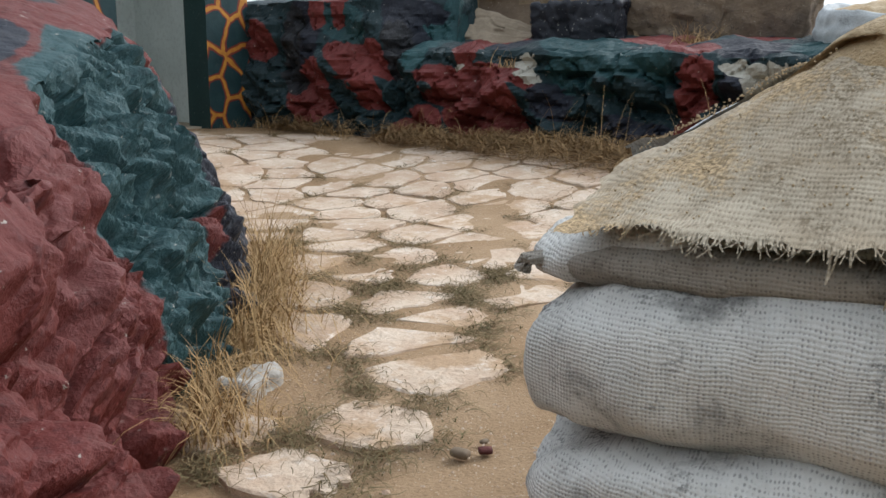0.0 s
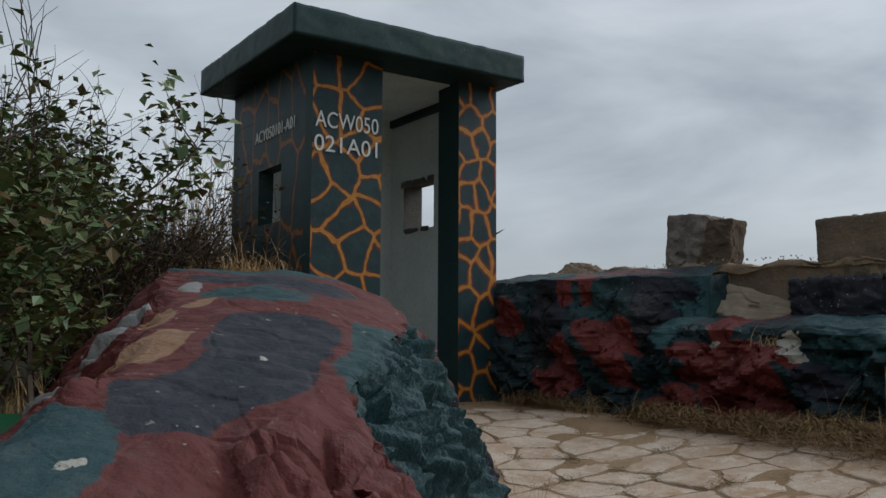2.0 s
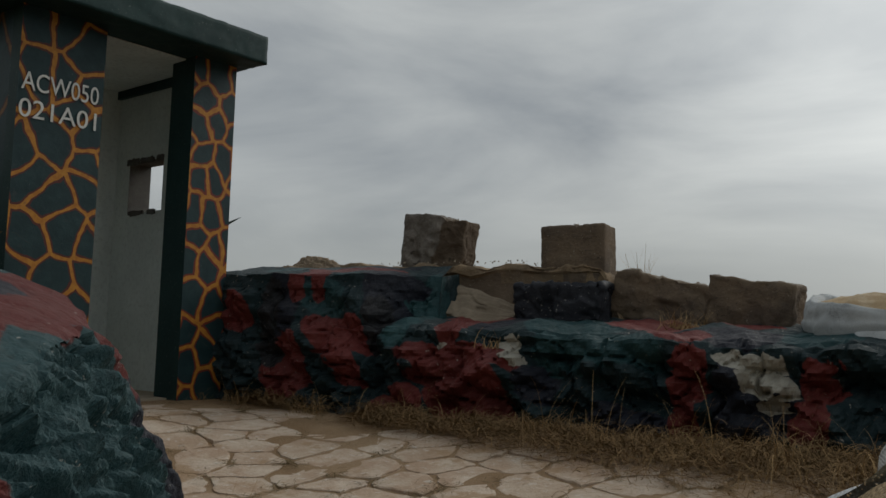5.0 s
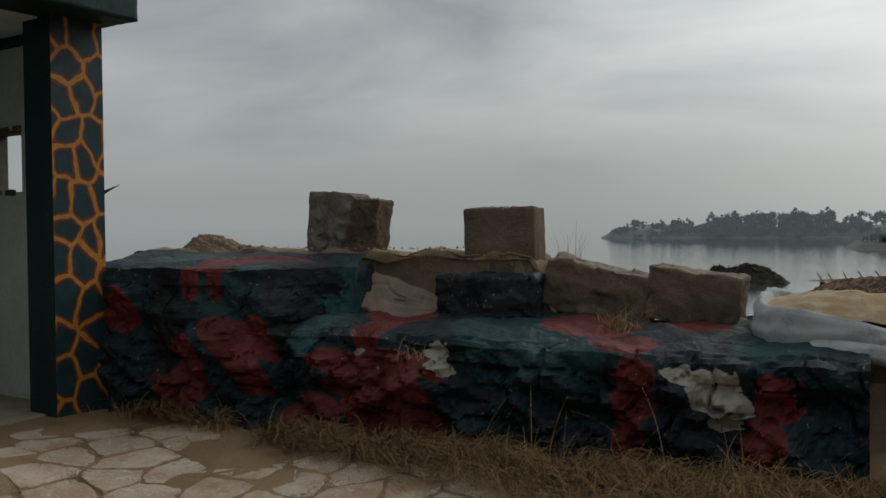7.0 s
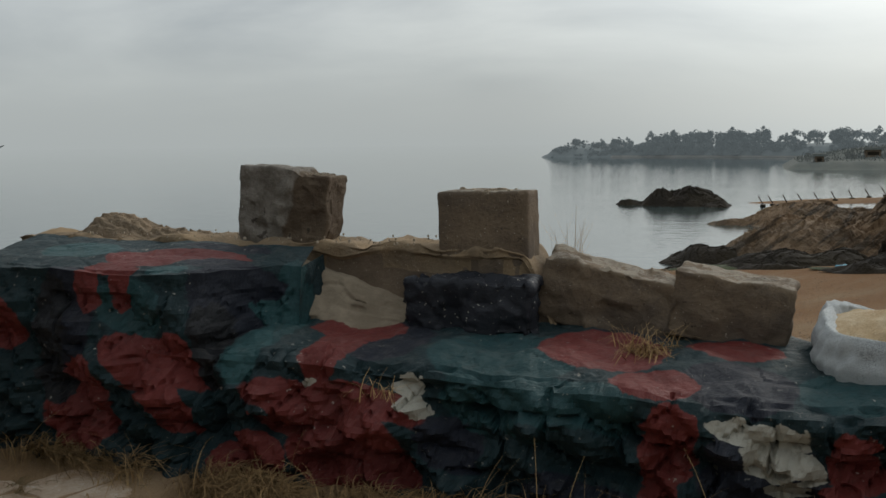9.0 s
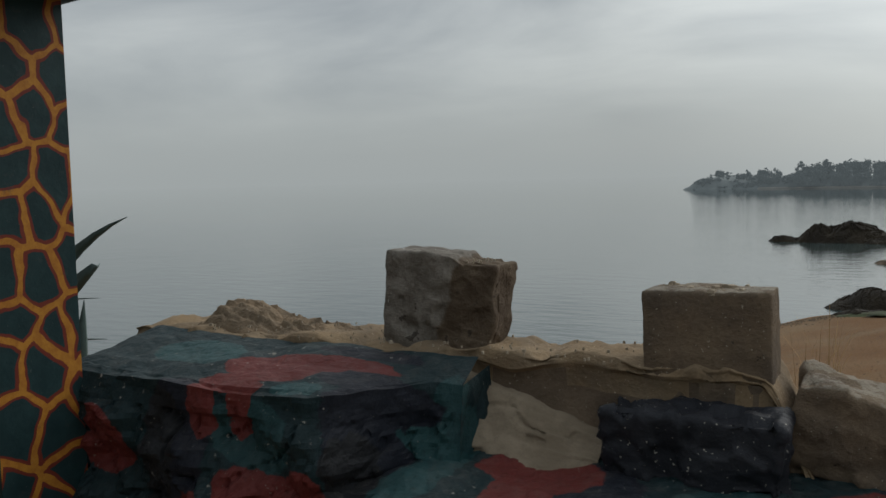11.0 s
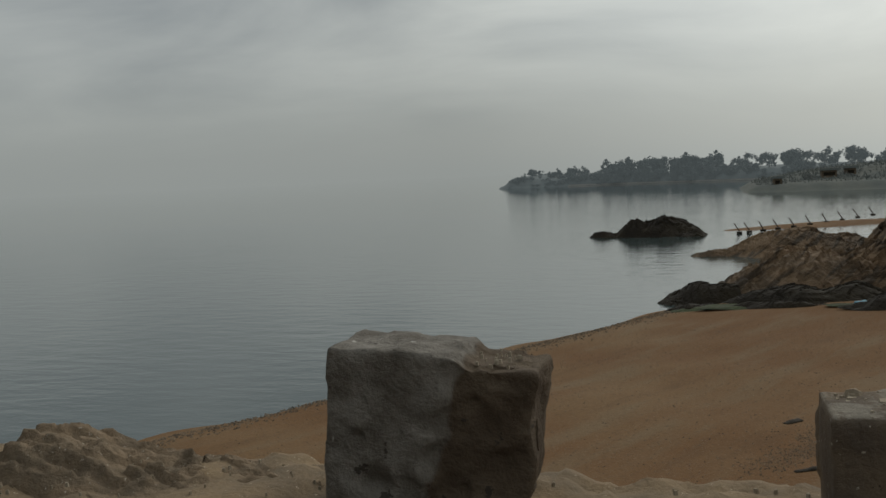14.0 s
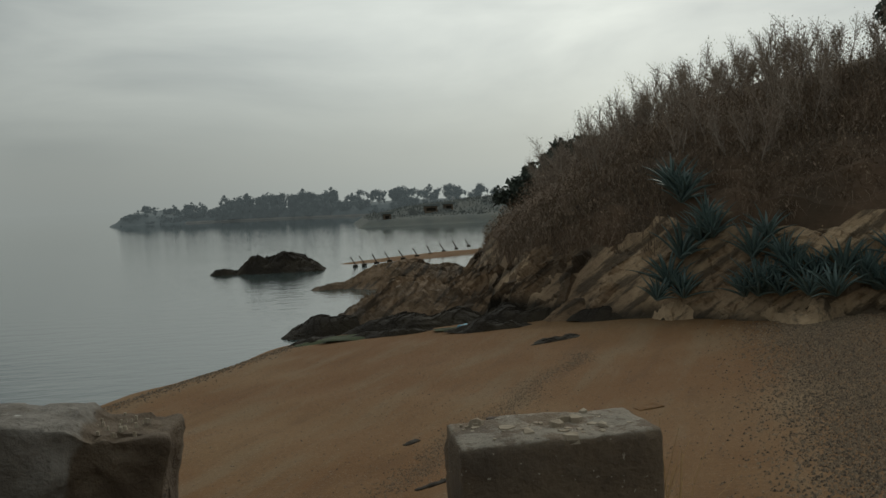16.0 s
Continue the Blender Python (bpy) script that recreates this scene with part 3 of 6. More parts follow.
def build_wall():
    root = empty("wall_sea_side", pose(0, 0, 0), "low sea wall of rubble painted in camouflage", "wall", kind="structure")
    part("stone_bench", masonry("stone_bench", bench_profile, -2.66, 0.14, 320, 120, M["wall_paint"], 0.5, 2.0), None, root)
    part("plinth", masonry("plinth", plinth_profile, -3.62, -2.18, 180, 110, M["wall_paint"], 0.6, 5.0), None, root)
    # the plinth's end face towards the bench
    def end(u, v):
        y0 = plinth_profile(-2.18, v * 0.6)[0]
        lip = plinth_profile(-2.18, 0.6)[0]
        y = y0 + (4.97 - y0) * u
        top = 0.71 + 0.07 * min(1.0, max(0.0, (y - lip) / 0.45))
        free = sstep(0, 0.12, u) * sstep(1.0, 0.9, v)
        return -2.18 + 0.06 * (1 - v) * u + (0.012 * facets(Vector((y, v, 8)), 0.13, 3) + 0.010 * fbm(Vector((y, v, 8)) * 9, 3)) * free, y, -0.35 + (top + 0.35) * v
    part("plinth_end", sheet("plinth_end", end, 24, 40, M["wall_paint"]), None, root)
    # mortar-capped core of the wall, down to the beach
    def core(u, v):
        x = -3.75 + 4.2 * u
        top = 0.785 + 0.02 * fbm(Vector((x * 3, 1, 1)), 3)
        top += -0.33 * sstep(-1.35, -1.15, x)
        lap = 0.02 * noise.noise(Vector((x * 4, 6, 0)))
        ys = (4.98, 5.0, 4.985 + lap, 4.995 + lap, 5.2, 5.33, 5.37, 5.5)
        zs = (0.25, top - 0.05 + lap, top - 0.035 + lap, top, top - 0.005, top - 0.03, top - 0.1, -2.4)
        t = v * 7
        i = min(6, int(t))
        f = t - i
        y, z = ys[i] + (ys[i + 1] - ys[i]) * f, zs[i] + (zs[i + 1] - zs[i]) * f
        y -= 0.10 * sstep(-2.25, -2.4, x) * (v < 0.5)
        p = Vector((x, y, z))
        d = fbm(p * 8, 4) * 0.02 + facets(p, 0.1, 3) * 0.012
        return x, y - d * (1 if v < 0.4 else 0), z + d * (1 if v > 0.3 else 0)
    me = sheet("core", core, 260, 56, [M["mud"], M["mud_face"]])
    # front below the cap takes the darker brown mud_face
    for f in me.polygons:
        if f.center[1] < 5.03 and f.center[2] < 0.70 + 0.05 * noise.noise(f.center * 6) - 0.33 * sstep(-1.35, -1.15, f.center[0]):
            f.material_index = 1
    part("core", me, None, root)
    def slab(u, v):
        x = -2.36 + 0.58 * u
        hi = 0.76 - 0.20 * u ** 0.8 + 0.012 * noise.noise(Vector((x * 9, 0, 0)))
        p = Vector((x, v, 0))
        return x, 4.80 + 0.15 * v + 0.03 * u - 0.010 * facets(Vector((x, v * 0.3, 0)), 0.10, 3) + 0.05 * (v > 0.99), 0.46 + (hi - 0.46) * v + fbm(p * 8, 3) * 0.01
    part("plaster_slab", sheet("plaster_slab", slab, 50, 30, M["mud_pale"]), None, root, "pale plaster patch")


build_wall()


def merlon(label, x, y, z, size, turn, seed, mat="block", tilt=0.0, amp=0.012, chunk=0.008, soften=0.022):
    bm = rough_block(size, 0.014, soften, amp, seed, chunk, 0.09)
    ob = part("merlon_block", bm, M[mat], None)
    ob.matrix_basis = pose(x, y, z, 0, tilt, turn)
    return tagged(ob, label, "concrete block", "blocks on the sea wall", "")


def split_block():
    """Two stones bonded by grey mortar: the grey one stands proud, the brown one is set back and undercut at its outer end."""
    m = Nodes("mortar_bonded_stone")
    sep = m.add("ShaderNodeSeparateXYZ")
    m.put(sep.inputs[0], m.pos)
    seam = m.math("ADD", m.math("SUBTRACT", sep.outputs["X"], m.math("MULTIPLY", m.math("SUBTRACT", sep.outputs["Z"], 0.17), 0.22)), m.math("MULTIPLY", m.math("SUBTRACT", m.noise(9, 3, 0.6), 0.5), 0.09))
    grey = m.mix(m.step(m.noise(11, 5, 0.65), 0.38, 0.62), (0.155, 0.135, 0.112), (0.255, 0.23, 0.20))
    brown = m.mix(m.step(m.noise(8, 5, 0.65), 0.38, 0.66), (0.095, 0.067, 0.045), (0.15, 0.112, 0.077))
    c = m.mix(m.step(seam, 0.012, 0.030), grey, brown)
    c = m.mix(m.math("MULTIPLY", m.step(m.noise(15, 4, 0.65), 0.635, 0.66), 0.8), c, (0.045, 0.035, 0.028))
    drip = m.noise(1.0, 2, 0.5, vec=m.vmath("MULTIPLY", m.pos, (26, 26, 9)))
    c = m.mix(m.math("MULTIPLY", m.step(drip, 0.71, 0.74), 0.7), c, (0.60, 0.58, 0.53))
    c = m.mix(m.math("MULTIPLY", m.step(m.noise(70, 4, 0.7), 0.5, 0.75), 0.4), c, (0.07, 0.055, 0.04))
    M["bonded"] = m.done(c, 0.92, m.math("ADD", m.math("MULTIPLY", m.noise(18, 5, 0.6), 0.6), m.math("MULTIPLY", m.noise(60, 4, 0.7), 0.5)), 1.0, 0.018)
    bm = rough_block((0.405, 0.19, 0.34), 0.009, 0.006, 0.005, 1, 0.006, 0.06)
    for v in bm.verts:
        x, y, z = v.co
        v.co.x -= 0.035 * sstep(0.11, 0.02, z) * sstep(0.05, 0.2, x)
        v.co.x += 0.012 * noise.noise(Vector((y * 6, 1, z * 14))) * sstep(0.14, 0.2, x)
        left = sstep(0.03, -0.005, x - 0.22 * (z - 0.17) + 0.03 * noise.noise(Vector((0, 3, z * 16))))
        if y < -0.05:
            v.co.y -= 0.016 * left - 0.010 * (1 - left) * sstep(0.02, 0.09, z)
            v.co.y += 0.03 * max(0.0, 1 - Vector((x + 0.1, z - 0.09)).length / 0.045)
        v.co.z += (0.012 * left - 0.014 * (1 - left)) * sstep(0.25, 0.33, z)
    ob = part("merlon_block", bm, M["bonded"], None)
    ob.matrix_basis = pose(-2.405, 5.10, 0.745, 0, 4, 3)
    tagged(ob, "broken grey and brown concrete block cemented on the sea wall", "concrete block", "blocks on the sea wall")


split_block()
merlon("square worn concrete block standing on the sea wall", -1.493, 5.10, 0.60, (0.37, 0.2, 0.405), 1, 2, tilt=-1, amp=0.005, chunk=0.004, soften=0.010)
merlon("long tilted concrete slab on the sea wall", -1.04, 5.12, 0.47, (0.51, 0.26, 0.25), 0, 3, tilt=11, soften=0.010, chunk=0.016)
merlon("tilted concrete block beside a sandbag", -0.58, 5.11, 0.455, (0.42, 0.26, 0.25), -3, 6, tilt=8, soften=0.010, chunk=0.010)
lump = part("painted_rubble", rough_block((0.50, 0.28, 0.20), 0.011, 0.012, 0.012, 9, 0.026, 0.08), M["black"], None)
lump.matrix_basis = pose(-1.505, 4.97, 0.475)
tagged(lump, "black-painted lump of rubble under a block", "rubble")


M["lump"] = mottled("crumbling_mortar", (0.28, 0.205, 0.135), (0.17, 0.13, 0.09), 9.0, 60, 0.95, 1.0, 0.02, speck=(0.5, 0.44, 0.36))


def ridge(u, v):
    x = -3.60 + 1.02 * u
    h = 0.115 * sstep(-3.58, -3.41, x) * (1 - 0.62 * sstep(-3.39, -3.12, x) - 0.38 * sstep(-3.12, -2.6, x))
    p = Vector((x, v, 0))
    w = math.sin(math.pi * v) ** 0.6 if 0 < v < 1 else 0
    return x, 4.95 + 0.36 * v, 0.755 + (h + 0.02 * fbm(p * 11, 4) + 0.020 * facets(p, 0.06, 5)) * w


hump = new("mortar_lump", sheet("mortar_lump", ridge, 130, 50, M["lump"]))
tagged(hump, "crumbling lump of sandy mortar on the wall", "rubble")


# ---- sentry box ----
def build_sentry():
    root = empty("sentry_box", pose(-3.50, 4.434, -0.045, 0, 0, -8.1), "small concrete sentry box painted with orange cell pattern", "sentry box")
    W, D, T, H = 1.313, 1.128, 0.10, 2.035
    z0 = -0.25

    def wall(name, boxes, outside, mats, inner):
        bm = boxes_bm(boxes)
        bmesh.ops.subdivide_edges(bm, edges=[e for e in bm.edges if e.calc_length() > 0.5], cuts=6, use_grid_fill=True)
        me = bpy.data.meshes.new(name)
        bm.normal_update()
        for f in bm.faces:
            n, c = f.normal, f.calc_center_median()
            f.material_index = 0 if n.dot(Vector(outside)) > 0.7 else (1 if inner(n, c) else 2)
        bm.to_mesh(me)
        bm.free()
        for mm in mats:
            me.materials.append(mm)
        return part(name, me, None, root)
    dark = M["green"]
    wall("front_panel", [((-T, -W, z0), (0, -0.859, H))], (1, 0, 0), [M["giraffe_panel"], M["white"], dark], lambda n, c: n.x < -0.7)
    wall("front_pillar", [((-0.23, -0.298, z0), (0, 0, H))], (1, 0, 0), [M["giraffe"], M["white"], dark], lambda n, c: n.x < -0.7)
    w0, w1, a0, a1 = -0.77, -0.42, 1.10, 1.45
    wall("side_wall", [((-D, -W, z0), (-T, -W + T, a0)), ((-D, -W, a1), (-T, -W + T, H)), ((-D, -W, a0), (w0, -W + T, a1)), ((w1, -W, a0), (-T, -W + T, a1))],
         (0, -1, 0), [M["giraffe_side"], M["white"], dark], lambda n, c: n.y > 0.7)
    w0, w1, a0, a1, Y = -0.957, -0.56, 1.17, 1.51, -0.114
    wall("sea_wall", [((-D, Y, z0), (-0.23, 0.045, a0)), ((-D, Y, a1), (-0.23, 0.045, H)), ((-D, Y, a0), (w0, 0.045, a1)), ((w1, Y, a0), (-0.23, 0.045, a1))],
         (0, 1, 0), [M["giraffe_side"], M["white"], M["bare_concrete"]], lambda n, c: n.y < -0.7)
    rng = random.Random(14)
    for k in range(16):
        along, side = w0 + (w1 - w0) * (k % 9 + rng.random()) / 9, k < 9
        r = rng.uniform(0.02, 0.05)
        bm = rough_block((r * 1.6, 0.014, r), 0.008, 0.004, 0.004, k + 1, 0.004, 0.02)
        bmesh.ops.translate(bm, vec=(along, Y - 0.001, a1 - r * 0.4 if side else a0 - r * 0.6), verts=bm.verts)
        part("chipped_plaster", bm, M["bare_concrete"], root)
    wall("back_wall", [((-D - T, -W, z0), (-D, 0, H))], (-1, 0, 0), [M["giraffe"], M["white"], dark], lambda n, c: n.x > 0.7)
    bm = rough_block((1.51, 1.60, 0.172), 0.02, 0.004, 0.0025, 21, 0.003, 0.07)
    bmesh.ops.translate(bm, vec=(-0.545, -0.735, H), verts=bm.verts)
    part("roof", bm, M["green"], root, "thick dark green concrete roof slab")
    part("ceiling_plaster", boxes_bm([((-D, -W + T, H - 0.012), (-T, -T, H - 0.004))]), M["white"], root)
    part("floor_slab", boxes_bm([((-D, -W + T, -0.2), (-T, -T, 0.02))]), M["plaster"], root)
    # thin dark strip along the joint of ceiling and sea wall
    part("ceiling_beam", boxes_bm([((-D + 0.01, -0.144, H - 0.07), (-0.235, -0.117, H - 0.016))]), M["green"], root, "dark strip along the ceiling edge")
    for text, place, size, width in (("ACW050", (0.006, -W + 0.015, 1.60), 0.135, 0.41), ("021A01", (0.006, -W + 0.010, 1.46), 0.135, 0.41)):
        letters(text, place, size, width, root, (90, 0, 90))
    letters("ACY050101-A01", (-0.83, -W - 0.006, 1.635), 0.105, 0.60, root, (90, 0, 0))
    return root


def letters(text, place, size, width, parent, turn):
    cu = bpy.data.curves.new("painted_number", "FONT")
    cu.body, cu.size, cu.extrude, cu.offset = text, size, 0.0015, 0.0
    tmp = new("painted_number", cu)
    bpy.context.view_layer.update()
    me = bpy.data.meshes.new_from_object(tmp.evaluated_get(bpy.context.evaluated_depsgraph_get()))
    bpy.data.objects.remove(tmp)
    xs = [v.co.x for v in me.vertices]
    k = width / (max(xs) - min(xs))
    for v in me.vertices:
        v.co.x = (v.co.x - min(xs)) * k
    me.materials.clear()
    me.materials.append(M["letter"])
    ob = part("painted_number", me, None, parent, "white painted number " + text)
    ob.matrix_basis = pose(*place, *turn)
    return ob


build_sentry()


# ---- painted boulder beside the path ----
rock_blobs = (  # along the boulder, across it from the crest down the flank
    (TEAL, ((1.75, 0.66, 0.24, 0.32), (1.95, 0.55, 0.28, 0.22), (2.05, 0.78, 0.25, 0.27), (1.72, 1.0, 0.2, 0.3), (1.68, 1.25, 0.15, 0.3), (1.14, -0.06, 0.2, 0.17), (2.14, 0.07, 0.08, 0.19), (2.43, -0.05, 0.06, 0.3))),
    (NAVY, ((1.43, 0.10, 0.16, 0.13), (1.62, 0.19, 0.22, 0.13), (1.80, 0.17, 0.18, 0.15), (2.30, 0.05, 0.065, 0.26), (2.36, 1.2, 0.34, 0.42), (2.0, 1.42, 0.22, 0.3), (2.3, 1.6, 0.35, 0.3), (2.5, 0.95, 0.2, 0.4), (2.12, 1.12, 0.14, 0.17))),
    (ROCK_RED, ((2.14, 0.33, 0.13, 0.16), (1.61, -0.03, 0.13, 0.09), (2.05, -0.2, 0.16, 0.07))),
    ((0.24, 0.24, 0.23), ((1.72, -0.21, 0.3, 0.055), (2.2, -0.16, 0.05, 0.03))),
    ((0.27, 0.15, 0.08), ((1.68, -0.05, 0.10, 0.055), (2.02, -0.08, 0.05, 0.03), (1.9, -0.12, 0.06, 0.03))),
    (CHALK, ((1.16, 0.05, 0.012, 0.022), (1.66, 0.20, 0.007, 0.010))),
)
M["rock_paint"] = camouflage("camouflage_rock", (-0.7071, 0.7071, 0), (0.5127, 0.9016, -1.0), -0.11, ROCK_RED, rock_blobs, 0.9)


def along(p, rows):
    for (a, f), (b, g) in zip(rows, rows[1:]):
        if p <= b:
            return f + (g - f) * max(0.0, (p - a) / (b - a))
    return rows[-1][1]


def build_boulder():
    """A flat sloping top with a crisp broken edge, a rough flank to the path and a lower slope behind."""
    edge = ((0.45, 0.44), (1.3, 0.42), (1.45, 0.40), (1.58, 0.335), (1.75, 0.35), (2.0, 0.375), (2.25, 0.40), (2.38, 0.36), (2.48, 0.24), (2.75, 0.05))
    foot = ((0.45, 0.50), (1.1, 0.50), (1.45, 0.56), (1.65, 0.61), (1.95, 0.67), (2.2, 0.69), (2.5, 0.64), (2.75, 0.4))
    back = ((0.45, -0.2), (1.2, -0.13), (1.43, -0.09), (1.7, -0.13), (2.1, -0.22), (2.4, -0.3), (2.75, -0.2))

    def fn(u, v):
        p = 0.45 + 2.3 * u
        qe, qf, qb = along(p, edge), along(p, foot), along(p, back)
        end = sstep(2.40, 2.75, p)

        def top(q):
            return -0.11 + 0.275 * min(p, 2.42) - (0.28 + 0.20 * sstep(2.0, 2.3, p)) * max(0.0, q) ** 1.5 - 0.95 * end ** 2

        if v < 0.55:
            t = v / 0.55
            zt = top(qe)
            z = -0.62 + (zt + 0.62) * t
            k = max(0.0, min(1.0, (zt - z) / max(0.05, zt + 0.12)))
            q = qe + (qf - qe) * k ** 0.85
            n = Vector((0.62, 0.62, 0.48))
            rough = 1 - 0.5 * sstep(0.96, 1.0, t)
        elif v < 0.82:
            t = (v - 0.55) / 0.27
            q = qe + (qb - qe) * t
            z = top(q)
            n = Vector((0, 0, 1))
            rough = 0.10 + 0.2 * (1 - sstep(0.0, 0.05, t)) + 0.4 * sstep(0.86, 1.0, t) + 0.5 * sstep(1.5, 1.3, p) * sstep(0.10, 0.25, q)
        else:
            t = (v - 0.82) / 0.18
            q = qb - 0.75 * t
            z = top(qb) - 0.62 * t - 0.35 * t * t
            n = Vector((-0.5, -0.5, 0.7))
            rough = 0.6
        pt = Vector((-0.7071 * p + 0.7071 * q, 0.7071 * p + 0.7071 * q, z))
        s1 = Vector((pt.x * 1.1 + pt.z * 0.4, pt.y * 1.1, pt.z * 1.15))
        run = Vector(((1.4 * p + z) * 0.9, (p - 1.4 * z) * 0.30, q * 0.7))
        ribs = crag(run, 0.12, 6) * 0.085 + crag(run, 0.05, 2) * 0.034 + facets(run, 0.09, 4) * 0.010
        lumps = crag(s1, 0.24, 11) * 0.115 + crag(s1, 0.10, 3) * 0.055 + facets(s1, 0.14, 5) * 0.012
        k = sstep(1.42, 1.6, p)
        d = lumps * (1 - 0.65 * k) + ribs * k + crag(pt, 0.04, 8) * 0.014 + fbm(pt * 7, 4) * 0.008 - 0.015
        crack = abs(noise.noise(s1 * 5.5 + Vector((3, 1, 7))))
        d -= 0.030 * max(0.0, 1 - crack / 0.07)
        rough *= 1 - 0.55 * sstep(2.1, 2.35, p)
        return pt + n.normalized() * (d * rough) + Vector((0, 0, fbm(pt * 4, 3) * 0.008))
    ob = new("painted_boulder", sheet("painted_boulder", fn, 430, 380, M["rock_paint"], False))
    tagged(ob, "large boulder painted red, teal and navy beside the path", "rock")


build_boulder()


# ---- more materials ----
def burlap(name, a, b, dirt, sand=None):
    m = Nodes(name)
    w1, w2 = m.add("ShaderNodeTexWave"), m.add("ShaderNodeTexWave")
    w1.bands_direction, w2.bands_direction = "X", "Z"
    slow = m.vmath("ADD", m.pos, m.vmath("MULTIPLY", m.noise(18, 2, 0.5, colour=True), (0.012, 0.012, 0.012)))
    for w in (w1, w2):
        w.inputs["Scale"].default_value = 78
        w.inputs["Distortion"].default_value, w.inputs["Detail Scale"].default_value = 1.4, 9
        m.put(w.inputs["Vector"], slow)
    weave = m.math("MULTIPLY", m.math("ADD", w1.outputs["Fac"], w2.outputs["Fac"]), 0.5)
    c = m.mix(m.step(m.noise(7, 5, 0.65), 0.35, 0.7), a, b)
    c = m.mix(m.math("MULTIPLY", m.step(m.noise(11, 6, 0.7), 0.50, 0.70), 0.75), c, dirt)
    gaps = m.math("MULTIPLY", m.step(weave, 0.45, 0.2), m.step(m.noise(160, 3, 0.6), 0.38, 0.62))
    c = m.mix(m.math("MULTIPLY", gaps, 0.5), c, tuple(v * 0.4 for v in dirt))
    mildew = m.math("MULTIPLY", m.step(m.noise(8, 5, 0.7), 0.50, 0.64), m.step(m.noise(190, 3, 0.7), 0.46, 0.58))
    c = m.mix(m.math("MULTIPLY", mildew, 0.7), c, tuple(v * 0.6 for v in dirt))
    if sand:
        over = m.step(m.math("ADD", m.noise(4.5, 4, 0.6), m.math("MULTIPLY", m.noise(130, 4, 0.7), 0.35)), 0.60, 0.74)
        grain = m.mix(m.step(m.noise(240, 3, 0.7), 0.40, 0.62), tuple(v * 0.45 for v in sand), sand)
        c = m.mix(over, c, grain)
    return m.done(c, 0.95, m.math("ADD", weave, m.math("MULTIPLY", m.noise(30, 3, 0.6), 0.8)), 0.45, 0.004, spec=0.15)


def leafy(name, a, b, rough=0.55, back=0.2):
    m = Nodes(name)
    c = m.mix(m.island(), a, b)
    c = m.mix(m.math("MULTIPLY", m.noise(40, 3), 0.4), c, tuple(v * 0.4 for v in a))
    m.bsdf.inputs["Subsurface Weight"].default_value = 0.0
    return m.done(c, rough, m.noise(60, 2), 0.2, 0.004, spec=0.4)


M["bag"] = burlap("sandbag_burlap", (0.64, 0.63, 0.60), (0.48, 0.47, 0.44), (0.13, 0.13, 0.125))
M["bag_dark"] = burlap("stained_burlap", (0.34, 0.31, 0.27), (0.24, 0.22, 0.19), (0.08, 0.07, 0.06))
M["bag_white"] = burlap("plastic_sack", (0.55, 0.57, 0.57), (0.46, 0.48, 0.49), (0.38, 0.39, 0.39))
M["jute"] = burlap("loose_burlap", (0.45, 0.39, 0.30), (0.34, 0.275, 0.195), (0.22, 0.16, 0.09), (0.50, 0.37, 0.22))
M["gravel"] = mottled("coarse_sand_fill", (0.42, 0.305, 0.175), (0.54, 0.43, 0.29), 14, 160, 0.95, 1.0, 0.015, speck=(0.6, 0.52, 0.42))
M["straw"] = leafy("dry_grass", (0.52, 0.34, 0.15), (0.29, 0.18, 0.08), 0.8)
M["thatch"] = leafy("matted_dry_grass", (0.36, 0.225, 0.10), (0.15, 0.095, 0.045), 0.9)
M["joint"] = leafy("joint_grass", (0.25, 0.175, 0.085), (0.12, 0.10, 0.045), 0.9)
M["weed"] = leafy("green_weed", (0.10, 0.105, 0.035), (0.16, 0.125, 0.05), 0.7)
M["leaf"] = leafy("bush_leaf", (0.08, 0.145, 0.05), (0.20, 0.22, 0.07), 0.42)
M["leaf_brown"] = leafy("withered_leaf", (0.15, 0.095, 0.03), (0.08, 0.055, 0.025), 0.7)
M["twig"] = leafy("twig_bark", (0.12, 0.088, 0.064), (0.07, 0.052, 0.04), 0.85)
M["brush"] = leafy("dry_brush", (0.29, 0.21, 0.145), (0.16, 0.118, 0.083), 0.9)
M["brush_pale"] = leafy("pale_dry_brush", (0.36, 0.27, 0.19), (0.23, 0.17, 0.12), 0.9)
M["agave"] = leafy("agave_leaf", (0.15, 0.215, 0.20), (0.085, 0.13, 0.12), 0.45)
# distance haze is painted into the base colours of far, mid and far_sand
M["far"] = mottled("far_trees_haze_tint", (0.10, 0.115, 0.115), (0.075, 0.09, 0.093), 0.05, 0.4, 0.95, 0.2, 0.5)
M["mid"] = mottled("headland_haze_tint", (0.105, 0.105, 0.085), (0.07, 0.078, 0.068), 0.2, 1.5, 0.95, 0.4, 0.2)
M["far_sand"] = mottled("far_beach_haze_tint", (0.25, 0.25, 0.235), (0.20, 0.20, 0.19), 0.05, 0.4, 0.95, 0.1, 0.5)
M["pebble"] = leafy("beach_shingle", (0.34, 0.25, 0.165), (0.045, 0.035, 0.027), 0.85)
M["blue"] = mottled("blue_plastic", (0.05, 0.22, 0.33), (0.08, 0.28, 0.38), 5, 30, 0.45, 0.2, 0.01)
M["tarp"] = mottled("green_plastic", (0.01, 0.13, 0.045), (0.015, 0.10, 0.04), 5, 30, 0.5, 0.2, 0.01)
